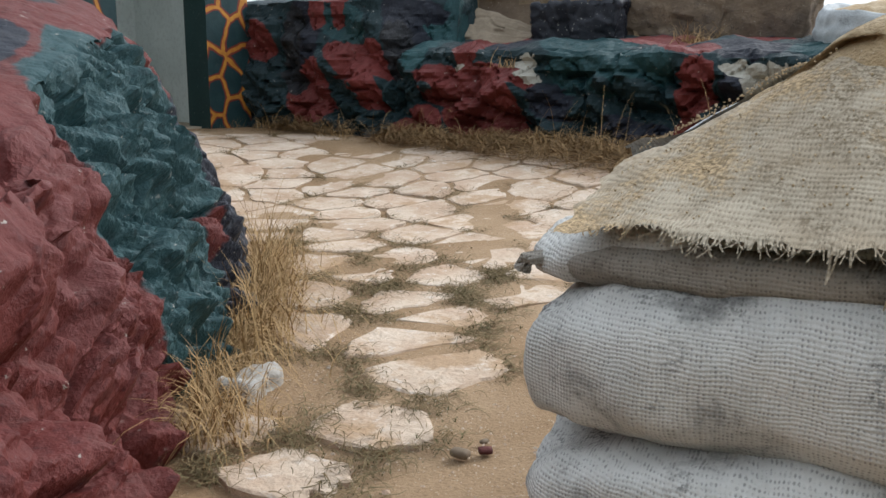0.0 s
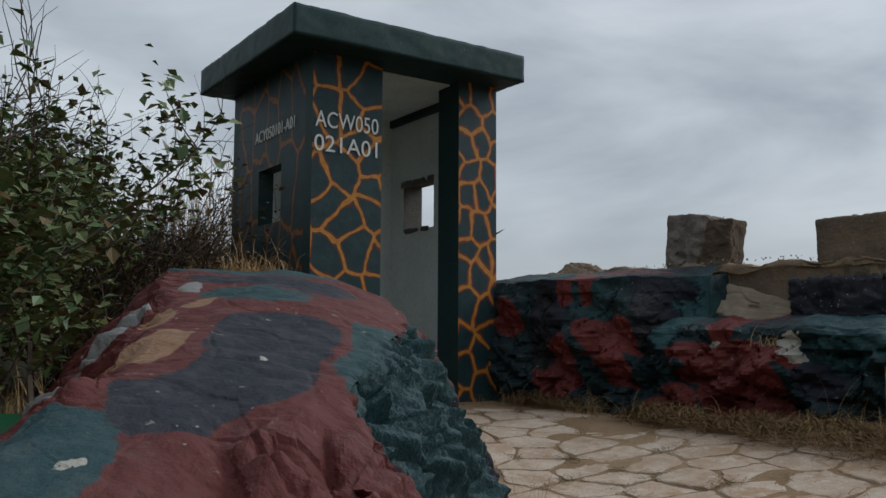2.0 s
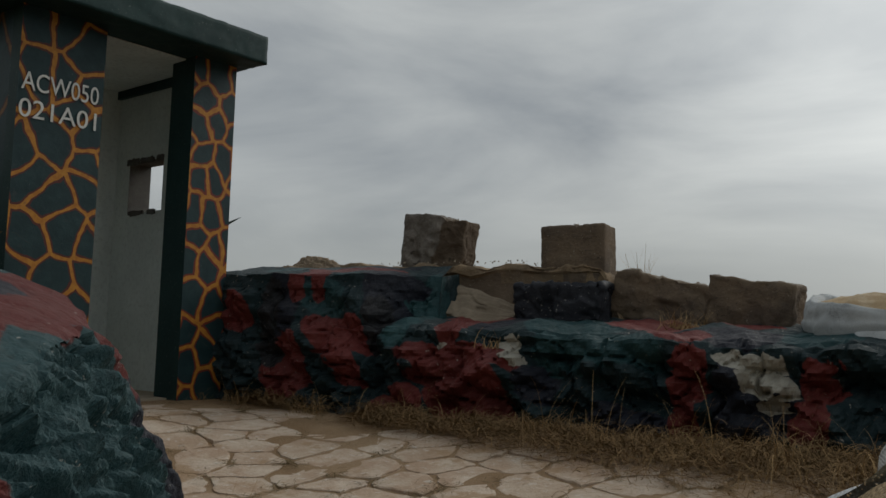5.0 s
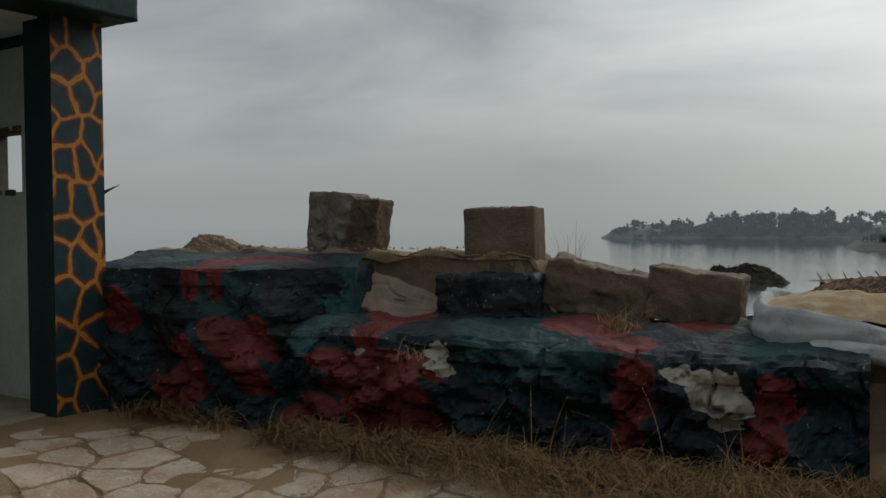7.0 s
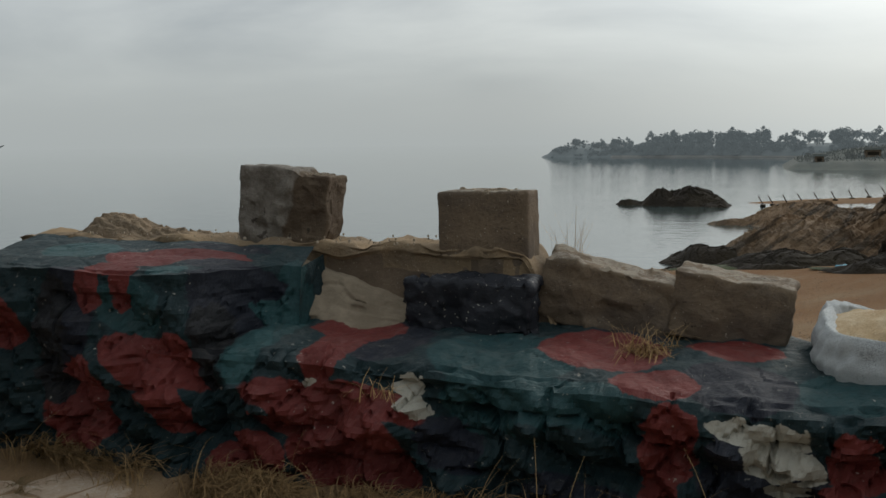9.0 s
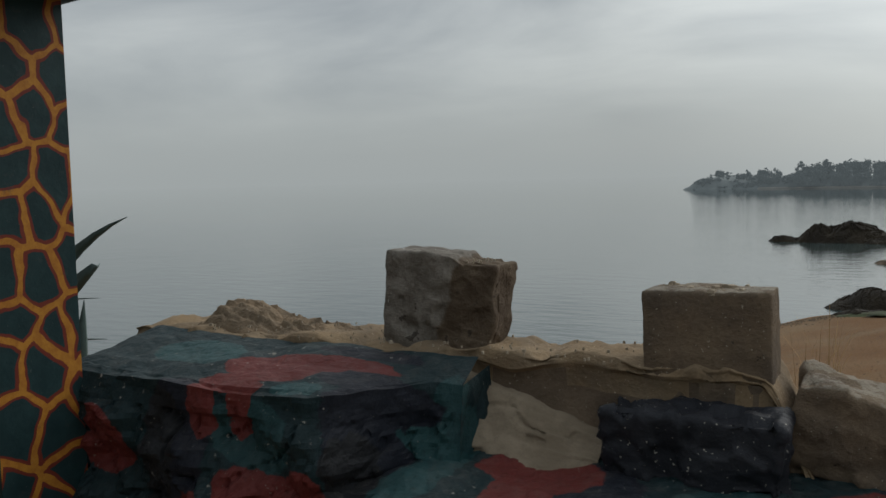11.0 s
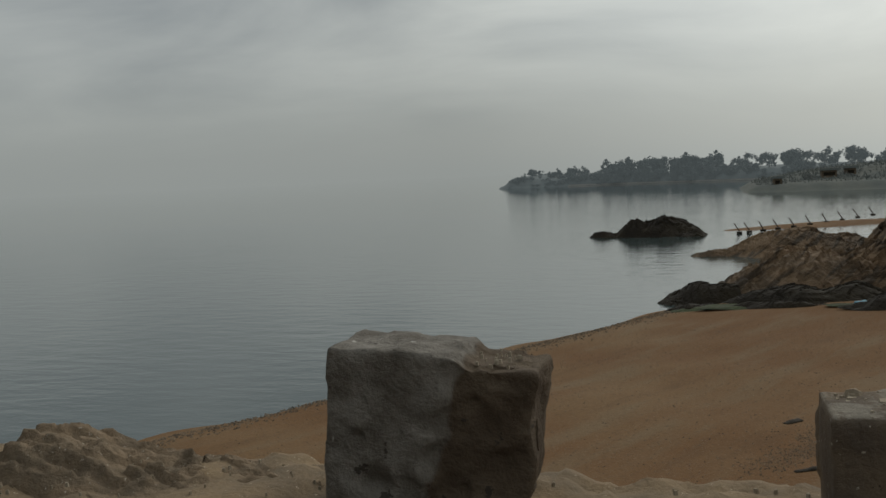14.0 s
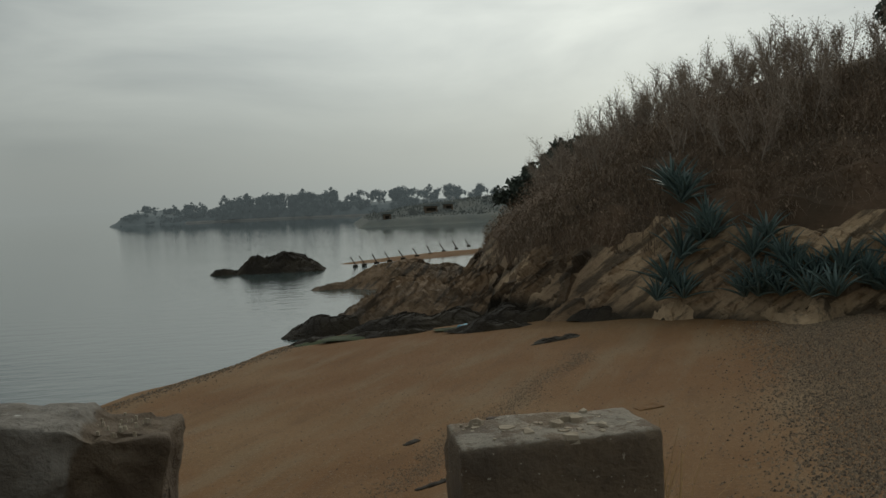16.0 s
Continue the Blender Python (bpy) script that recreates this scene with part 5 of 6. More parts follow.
def add_leaf(vs, fs, p, d, up, size, fold=0.35):
    side = d.cross(up)
    if side.length < 1e-4:
        return
    side = side.normalized() * size * 0.34
    up2 = side.cross(d).normalized()
    i = len(vs)
    vs += [p, p + d * size * 0.5 + side + up2 * size * fold * 0.4, p + d * size, p + d * size * 0.5 - side + up2 * size * fold * 0.4, p + d * size * 0.5]
    fs += [(i, i + 1, i + 4), (i + 1, i + 2, i + 4), (i + 2, i + 3, i + 4), (i + 3, i, i + 4)]


def shrub(name, base, spread, height, stems, leaves, seed, label, leaf_mats, leaf_size, bare=0.2, thick=0.012):
    rng = random.Random(seed)
    root = empty(name, pose(*base), label, "bush")
    bm = bmesh.new()
    packs = [([], []) for _ in leaf_mats]
    for k in range(stems):
        a = rng.uniform(0, 2 * math.pi)
        s0 = (rng.gauss(0, spread[0] * 0.25), rng.gauss(0, spread[1] * 0.25), -0.1)
        tall = rng.random() < bare
        d = Vector((math.cos(a) * spread[0] * 0.55, math.sin(a) * spread[1] * 0.55, height * rng.uniform(0.6, 1.0)))
        L = d.length * (1.22 if tall else 0.95)
        pts = stem_points(rng, s0, d, L, 9, 0.13)
        tube(bm, pts, thick, thick * 0.18, 4)
        for j in range(2, 10):
            for b in range(2):
                bd = (pts[j] - pts[j - 1]).normalized() + Vector((rng.gauss(0, 0.7), rng.gauss(0, 0.7), rng.gauss(0.1, 0.4)))
                bp = stem_points(rng, pts[j], bd, L * rng.uniform(0.14, 0.3), 4, 0.2)
                tube(bm, bp, thick * 0.28, thick * 0.08, 3)
                if tall and j > 5:
                    continue
                for q in range(leaves):
                    t = rng.choice(bp[1:]) + Vector((rng.gauss(0, 0.035), rng.gauss(0, 0.035), rng.gauss(0, 0.03)))
                    ld = Vector((rng.gauss(0, 1), rng.gauss(0, 1), rng.gauss(-0.1, 0.5))).normalized()
                    vs, fs = packs[0 if rng.random() < 0.82 or len(packs) == 1 else 1]
                    add_leaf(vs, fs, t, ld, Vector((rng.gauss(0, 0.4), rng.gauss(0, 0.4), 1)), leaf_size * rng.uniform(0.6, 1.3))
    part("branch", bm, M["twig"], root)
    for (vs, fs), mm in zip(packs, leaf_mats):
        if vs:
            part("foliage", mesh_from("foliage", vs, fs, mm), None, root)
    return root


def agave_leaf(pts, width, blunt=1.0):
    """A thick channelled leaf along a bent line from base over bend to tip."""
    a, b, c = [Vector(p) for p in pts]
    vs, n = [], 8
    for j in range(n + 1):
        t = j / n * blunt
        p = a * (1 - t) ** 2 + b * 2 * t * (1 - t) + c * t * t
        d = ((b - a) * (1 - t) + (c - b) * t).normalized()
        side = d.cross(Vector((0, 0, 1)))
        side = side.normalized() if side.length > 1e-3 else Vector((0, 1, 0))
        nrm = side.cross(d)
        w = width * (0.75 + 1.0 * t * (1 - t)) * (1 - t ** 2.5) + 0.002
        vs += [p + side * w + nrm * w * 0.5, p - nrm * w * 0.1, p - side * w + nrm * w * 0.5, p - nrm * w * 0.5]
    fs = [(4 * j + u, 4 * j + v, 4 * j + 4 + v, 4 * j + 4 + u) for j in range(n) for u, v in ((0, 1), (1, 2), (2, 3), (3, 0))] + [(4 * n, 4 * n + 1, 4 * n + 2, 4 * n + 3)]
    return mesh_from("leaf", vs, fs, M["agave"], True)


def agave(n, L, seed, label, group, w=0.09):
    """A rosette of thick pointed leaves, each a part."""
    rng = random.Random(seed)
    root = empty("agave", pose(0, 0, 0), label, "agave", group)
    for k in range(n):
        a = k * 2.399 + rng.uniform(-0.2, 0.2)
        lift = 0.5 + 0.95 * (k / n) + rng.uniform(-0.1, 0.1)
        ln = L * rng.uniform(0.75, 1.1)
        out = Vector((math.cos(a), math.sin(a), 0))
        bend = out * (0.03 + 0.55 * ln * math.cos(lift + 0.15)) + Vector((0, 0, 0.55 * ln * math.sin(lift + 0.15)))
        tip = out * (0.03 + ln * math.cos(lift - 0.12)) + Vector((0, 0, ln * math.sin(lift - 0.12)))
        part("leaf", agave_leaf((out * 0.03, bend, tip), w * L), None, root)
    return root


def build_plants():
    shrub("leafy_bush", (-4.6, 1.45, 0.2), (1.7, 1.0), 1.35, 56, 32, 5, "dense green leafy bush with yellowing leaves", [M["leaf"], M["leaf_brown"]], 0.050)
    shrub("leafy_bush", (-3.3, 0.75, 0.1), (1.3, 1.0), 1.3, 48, 32, 6, "overgrown green bush with bare tips", [M["leaf"], M["leaf_brown"]], 0.050)
    shrub("leafy_bush", (-6.0, 2.2, 0.35), (1.8, 1.1), 1.6, 40, 24, 16, "taller green bush with bare twigs", [M["leaf"], M["leaf_brown"]], 0.050, 0.4)
    shrub("dry_bush", (-4.9, 2.7, 0.3), (1.4, 0.8), 1.05, 90, 2, 7, "tangle of dry brown twigs beside the sentry box", [M["leaf_brown"]], 0.04, 0.1, 0.010)
    shrub("dry_bush", (-4.3, 2.15, 0.15), (1.2, 0.6), 0.8, 50, 2, 8, "low tangle of dry twigs by the red coping", [M["leaf_brown"]], 0.04, 0.1, 0.007)
    shrub("dry_bush", (-6.6, 2.9, 0.2), (1.2, 0.9), 1.7, 16, 1, 9, "thin bare shrub behind the bushes", [M["leaf_brown"]], 0.04, 0.8, 0.008)
    shrub("dry_bush", (-5.35, 3.25, 0.3), (1.0, 0.6), 0.95, 90, 2, 10, "brown tangle of dead twigs against the sentry box", [M["leaf_brown"]], 0.04, 0.1, 0.008)
    rng = random.Random(2)
    spots = [(-5.7 + rng.gauss(0, 0.35), 3.4 + rng.gauss(0, 0.2), 0.3, 1) for k in range(220)]
    blades("dead_reeds", spots, M["straw"], "pale upright dead reeds behind the bush", 31, 0.8, 1.45, 0.16, 0.005)
    straw = [(-4.1 + rng.uniform(-1.0, 0.55), 2.80 + rng.gauss(0, 0.10), 0.70 + rng.uniform(-0.02, 0.02), 1) for k in range(900)]
    blades("straw_litter", straw, M["straw"], "dry straw lying on the red coping", 33, 0.1, 0.3, 2.2, 0.002)
    ground = []
    for k in range(2600):
        x, y = rng.uniform(-3.6, -1.9), rng.uniform(0.2, 2.3)
        if (x + y) * 0.7071 < -0.75 + 0.3 * rng.random():
            ground.append((x, y, yard_z(x, y), 1))
    blades("dry_grass_bank", ground, M["straw"], "dry grass on the bank behind the boulder", 35, 0.08, 0.24, 0.9, 0.002)
    ag = agave(16, 0.95, 4, "spiky agave behind the brush", "agaves by the sentry box")
    for k, (x, y, z, sc) in enumerate(((-6.3, 3.55, 0.6, 0.85), (-6.9, 3.3, 0.7, 0.9))):
        m = pose(x, y, z, 0, 0, 50 * k + 17) @ Matrix.Scale(sc, 4)
        if k:
            copy_thing(ag, m)
        else:
            ag.matrix_basis = m
    root = empty("agave", pose(-5.0, 5.42, 0.35), "large grey-green agave growing beside the sentry box", "agave")
    for base, bend, tip, width, cut in (
            ((-0.15, -0.07, 0.2), (0.235, -0.07, 0.72), (0.70, -0.07, 0.858), 0.052, 1.0), ((-0.1, -0.06, 0.22), (0.2, -0.06, 0.44), (0.58, -0.07, 0.70), 0.08, 0.84),
            ((0.30, -0.07, -0.1), (0.33, -0.07, 0.2), (0.352, -0.07, 0.44), 0.045, 1.0), ((0.05, 0, 0.41), (0.2, 0, 0.43), (0.38, 0, 0.44), 0.006, 1.0), ((0.2, 0, 0.21), (0.3, 0, 0.225), (0.42, 0, 0.23), 0.006, 1.0),
            ((-0.2, 0.05, 0), (-0.5, 0.1, 0.5), (-0.75, 0.2, 0.75), 0.08, 1.0), ((-0.2, 0.1, 0), (-0.5, 0.4, 0.5), (-0.85, 0.6, 0.7), 0.08, 1.0), ((-0.2, -0.05, 0), (-0.7, -0.1, 0.25), (-1.0, -0.1, 0.4), 0.08, 1.0)):
        part("leaf", agave_leaf((base, bend, tip), width, cut), None, root)
    bm = rough_block((0.98, 0.2, 0.75), 0.03, 0.02, 0.012, 31, 0.012, 0.12)
    ob = part("low_wall", bm, M["brick_red"], None)
    ob.matrix_basis = pose(-4.15, 2.90, -0.06, 0, 0, -8)
    tagged(ob, "low red-painted wall joining the sentry box", "wall", kind="structure")
    bm = rough_block((0.42, 0.30, 0.05), 0.02, 0.012, 0.008, 33)
    ob = part("green_board", bm, M["tarp"], None)
    ob.matrix_basis = pose(-1.78, 1.05, 0.12, 4, 0, 40)
    tagged(ob, "green plastic sheet lying against the boulder's back edge", "sheet")


build_plants()
M["bare_twig"] = leafy("pale_bare_twigs", (0.46, 0.39, 0.33), (0.30, 0.25, 0.20), 0.85)
M["dead_leaf"] = leafy("withered_crown", (0.36, 0.29, 0.23), (0.25, 0.20, 0.155), 0.9)
# evergreen green is lifted a little, haze put into its colour
M["evergreen"] = leafy("dark_evergreen", (0.05, 0.066, 0.05), (0.07, 0.085, 0.062))


# ---- shore, rocks and hill ----
def shore_rock(name, x, y, z, size, rz, seed, mat, label, chunk=0.3, cell=0.14):
    """A weathered rock mound: broad foot, broken ledges, uneven crest."""
    w, d, h = size
    s = Vector((seed * 3.7, seed * 1.3, 0))

    def fn(u, v):
        a, r = 2 * math.pi * u, v
        ca, sa = math.cos(a), math.sin(a)
        edge = 1 + 0.28 * noise.noise(Vector((ca * 1.6, sa * 1.6, seed)))
        px, py = w / 2 * ca * r * edge, d / 2 * sa * r * edge
        q = Vector((px, py, 0))
        k = (1 - r ** 2.6) * (0.75 + 0.5 * noise.noise(q * (2.2 / d) + s))
        bed = px * 0.6 - py * 0.8 + h * k * 0.9 + 0.25 * noise.noise(q * 0.9 + s)
        step = 0.22 + 0.06 * h
        ledge = facets(Vector((px, py * 1.6, px * 0.4)), 0.45 + 0.08 * d, seed) * 0.10 * h + facets(q, 0.24, seed + 3) * 0.035 * h + 0.06 * h * (bed / step - math.floor(bed / step) - 0.5)
        return px, py, h * k + ledge * (1 - r ** 4) + fbm(q * 2.5 + s, 4) * 0.05 * h
    ob = new(name, sheet(name, fn, 150, 60, M[mat], False))
    ob.matrix_basis = pose(x, y, z, 0, 0, rz)
    return tagged(ob, label, "rock", "rocks along the shore")


def build_rocks():
    shore_rock("sea_rock", -5.1, 56.0, -2.75, (6.0, 3.6, 1.5), 4, 1, "wet_rock", "dark weed-covered rock standing in the sea")
    shore_rock("sea_rock", -8.4, 55.6, -2.75, (2.2, 1.4, 0.6), -8, 2, "wet_rock", "small dark rock beside the sea rock", 0.2)
    shore_rock("sea_rock", -3.4, 54.8, -2.75, (2.0, 1.4, 0.6), 20, 3, "wet_rock", "low dark rock at the sea rock's foot", 0.2)
    shore_rock("rock_ledge", 2.4, 32.0, -2.8, (11.0, 6.5, 2.35), 18, 4, "ledge_rock", "brown layered rock ledge at the hill's foot", 0.45, 0.17)
    shore_rock("rock_ledge", 6.0, 29.0, -2.6, (8.0, 5.6, 2.3), 20, 5, "ledge_rock", "pale brown rock face under the brush", 0.5, 0.17)
    shore_rock("rock_ledge", 7.4, 24.6, -2.3, (4.6, 4.0, 2.0), 30, 15, "shore_rock", "bare slanting rock under the agaves", 0.4, 0.14)
    shore_rock("rock_ledge", 8.6, 21.3, -1.9, (3.2, 2.6, 1.0), 35, 17, "shore_rock", "pale sloping rock below the agaves")
    shore_rock("rock_ledge", 5.2, 26.2, -2.3, (5.0, 2.6, 1.2), -25, 18, "ledge_rock", "tilted brown rock slab beside the sand")
    shore_rock("rock_ledge", 1.6, 45.0, -2.75, (10.0, 4.4, 1.15), 22, 6, "ledge_rock", "low brown rock spit reaching into the bay", 0.3, 0.17)
    for k, (x, y, w, d, h, rz) in enumerate(((-2.0, 30.2, 3.2, 1.9, 0.95, 14), (0.6, 28.6, 4.2, 1.8, 0.85, -14), (3.2, 27.0, 3.4, 1.4, 0.8, -12), (5.3, 25.0, 2.6, 1.1, 0.7, -30), (-0.2, 27.4, 2.4, 0.8, 0.35, -8), (-2.6, 28.2, 1.3, 0.6, 0.35, 10), (2.2, 25.9, 2.2, 0.8, 0.4, -10))):
        shore_rock("weed_rock", x, y, beach_z(x, y) - h * 0.12, (w * 1.15, d * 1.15, h * 0.75), rz, 20 + k, "wet_rock", "black weed-covered rock at the water's edge", 0.2, 0.09)

    M["algae"] = mottled("green_algae", (0.045, 0.06, 0.018), (0.03, 0.034, 0.014), 2.5, 14, 0.8, 0.8, 0.05)
    for x, y, w, d, rz in ((-0.4, 27.6, 4.2, 1.1, -6), (-2.3, 28.0, 2.0, 0.7, 8), (1.9, 26.6, 2.6, 0.7, -12)):
        weedy = shore_rock("algae_mat", x, y, beach_z(x, y) - 0.03, (w, d, 0.09), rz, 40 + x, "algae", "low stones covered in green algae by the water")
        tagged(weedy, "low stones covered in green algae by the water", "rock", "rocks along the shore")

    def spit(u, v):
        a, r = 2 * math.pi * u, v
        x, y = 5.5 + 9.5 * r * math.cos(a), 62 + 2.6 * r * math.sin(a) + 4.5 * r * math.cos(a)
        return x, y, SEA - 0.15 + 0.34 * (1 - r ** 2) + fbm(Vector((x, y, 0)) * 0.5, 3) * 0.04
    tagged(new("sand_spit", sheet("sand_spit", spit, 60, 14, M["beach"])), "low sand spit beyond the rocks", "beach", kind="structure")
    post = None
    for k in range(10):
        t = k / 9
        x, y = -0.8 + 8.6 * t ** 1.25, 55.8 + 11.0 * t ** 1.6
        if post is None:
            post = empty("beach_stake", pose(0, 0, 0), "rusty steel anti-landing stake leaning in a concrete foot", "beach stake", "row of beach stakes")
            bm = bmesh.new()
            tube(bm, [(0, 0, 0.1), (-0.14, -0.08, 0.32), (-0.28, -0.15, 0.56)], 0.035, 0.03, 6)
            part("bar", bm, M["rust"], post)
            bm = rough_block((0.3, 0.26, 0.14), 0.06, 0.04, 0.015, 3)
            bmesh.ops.translate(bm, vec=(0, 0, -0.06), verts=bm.verts)
            part("foot", bm, M["wet_rock"], post, "dark concrete foot")
            post.matrix_basis = pose(x, y, SEA + 0.05, 0, 0, 0)
        else:
            copy_thing(post, pose(x, y, SEA + 0.05 + 0.15 * t, 0, 0, random.Random(k).uniform(-14, 14)))
    for x, y, sx, sy, rz, label, mat in ((-1.0, 15.3, 0.28, 0.1, 40, "dark driftwood scrap on the beach", "wet_rock"),
                                         (0.4, 16.0, 0.45, 0.12, -15, "brown driftwood scrap on the beach", "twig"), (2.4, 15.3, 0.4, 0.25, 10, "sand-covered flat stone on the beach", "beach"),
                                         (-0.9, 13.2, 0.55, 0.08, 25, "dark stick lying on the beach", "wet_rock")):
        ob = part("beach_debris", rough_block((sx, sy, 0.035), 0.03, 0.014, 0.014, x), M[mat], None)
        ob.matrix_basis = pose(x, y, beach_z(x, y) + sand_bump(x, y) - 0.016, -2, -3.9, rz)
        tagged(ob, label, "debris")
    weed = shore_rock("stranded_seaweed", 3.1, 22.6, beach_z(3.1, 22.6) - 0.05, (1.7, 0.6, 0.16), 12, 31, "wet_rock", "dark strip of stranded seaweed on the sand")
    tagged(weed, "dark strip of stranded seaweed on the sand", "seaweed", "stranded debris")
    ob = part("plastic_bag", rough_block((0.34, 0.24, 0.2), 0.03, 0.08, 0.03, 5), M["blue"], None)
    ob.matrix_basis = pose(1.35, 26.3, beach_z(1.35, 26.3) - 0.02, 0, 0, 20)
    tagged(ob, "pale blue plastic bag stranded by the rocks", "bag")
    rng = random.Random(7)
    vs, fs = [], []

    def pebble(x, y, r):
        i, z = len(vs), beach_z(x, y) + sand_bump(x, y) - r * 0.25
        vs.extend([(x + r, y, z), (x, y + r * rng.uniform(0.6, 1.2), z), (x - r, y, z), (x, y - r, z), (x, y, z + r * 0.9)])
        fs.extend([(i, i + 1, i + 4), (i + 1, i + 2, i + 4), (i + 2, i + 3, i + 4), (i + 3, i, i + 4)])
    for k in range(38000):
        t = rng.random()
        x, y = 2.3 + 5.6 * t + rng.gauss(0, 0.5 + 0.25 * t) + 0.9 * rng.random(), 9.5 + 11.5 * t + rng.gauss(0, 0.5)
        pebble(x, y, rng.uniform(0.010, 0.034))
    for k in range(5000):
        t = rng.random()
        x, y = -1.6 + 4.6 * t + rng.gauss(0, 0.16) + 0.15 * math.sin(t * 16), 13.2 + 7.4 * t + rng.gauss(0, 0.2)
        pebble(x, y, rng.uniform(0.006, 0.02))
    for k in range(2600):
        t = rng.random()
        d = 0.1 + abs(rng.gauss(0, 0.3))
        x, y = -11 + 8 * t + d * 0.876, 14.5 + 14.5 * t - d * 0.483
        pebble(x, y, rng.uniform(0.012, 0.05))
    for k in range(9000):
        x, y = rng.uniform(-9, 8), rng.uniform(9, 25)
        if (x + 11.0) * 0.8756 - (y - 14.5) * 0.483 > 0.3 and x < foot_x(y):
            pebble(x, y, rng.uniform(0.006, 0.022))
    tagged(new("shingle", mesh_from("shingle", vs, fs, M["pebble"])), "bands of dark shingle on the beach", "shingle", kind="stuff")


build_rocks()


def bare_tree(seed, h):
    rng = random.Random(seed)
    root = empty("bare_tree", pose(0, 0, 0), "leafless pale shrub tree on the ridge", "tree", "bare trees on the ridge")
    trunk, crown = bmesh.new(), bmesh.new()
    for s in range(3):
        pts = stem_points(rng, (rng.gauss(0, 0.15), rng.gauss(0, 0.15), -0.2), (rng.gauss(0, 0.22), rng.gauss(0, 0.22), 1), h * rng.uniform(0.75, 1), 7, 0.1)
        tube(trunk, pts, 0.022, 0.007, 4)
        for j in range(2, 8):
            for b in range(6):
                d = (pts[j] - pts[j - 1]).normalized() + Vector((rng.gauss(0, 0.5), rng.gauss(0, 0.5), rng.gauss(0.25, 0.25)))
                bp = stem_points(rng, pts[j], d, h * rng.uniform(0.14, 0.3), 3, 0.16)
                tube(crown, bp, 0.008, 0.004, 3)
                for q in range(2 if j < 5 else 9):
                    p = rng.choice(bp[1:]) + Vector((rng.gauss(0, 0.10), rng.gauss(0, 0.10), rng.gauss(0, 0.08)))
                    r = rng.uniform(0.010, 0.022)
                    v = [crown.verts.new(p + Vector((rng.gauss(0, r), rng.gauss(0, r), rng.gauss(0, r)))) for _ in range(3)]
                    crown.faces.new(v)
    part("trunk", trunk, M["bare_twig"], root)
    part("crown", crown, M["dead_leaf"], root)
    return root


def green_tree(seed, h, w, mat, name, label, group, clumps=70):
    rng = random.Random(seed)
    root = empty(name, pose(0, 0, 0), label, "tree", group)
    trunk = bmesh.new()
    tube(trunk, stem_points(rng, (0, 0, -0.3), (0, 0, 1), h * 0.7, 4, 0.06), h * 0.025, h * 0.01, 5)
    part("trunk", trunk, M["twig"], root)
    vs, fs = [], []
    lobes = [(rng.gauss(0, w * 0.28), rng.gauss(0, w * 0.28), h * rng.uniform(0.42, 0.95), rng.uniform(0.35, 0.7)) for _ in range(9)]
    for k in range(clumps * 8):
        lx, ly, lz, lr = rng.choice(lobes)
        d = Vector((rng.gauss(0, 1), rng.gauss(0, 1), rng.gauss(0, 0.8))).normalized() * w * 0.38 * lr * rng.uniform(0.5, 1.1)
        c, r = Vector((lx, ly, lz)) + d, w * rng.uniform(0.03, 0.07)
        i = len(vs)
        vs += [c + Vector((rng.gauss(0, r), rng.gauss(0, r), rng.gauss(0, r))) for _ in range(4)]
        fs += [(i, i + 1, i + 2), (i + 1, i + 2, i + 3)]
    part("crown", mesh_from("crown", vs, fs, mat), None, root)
    return root


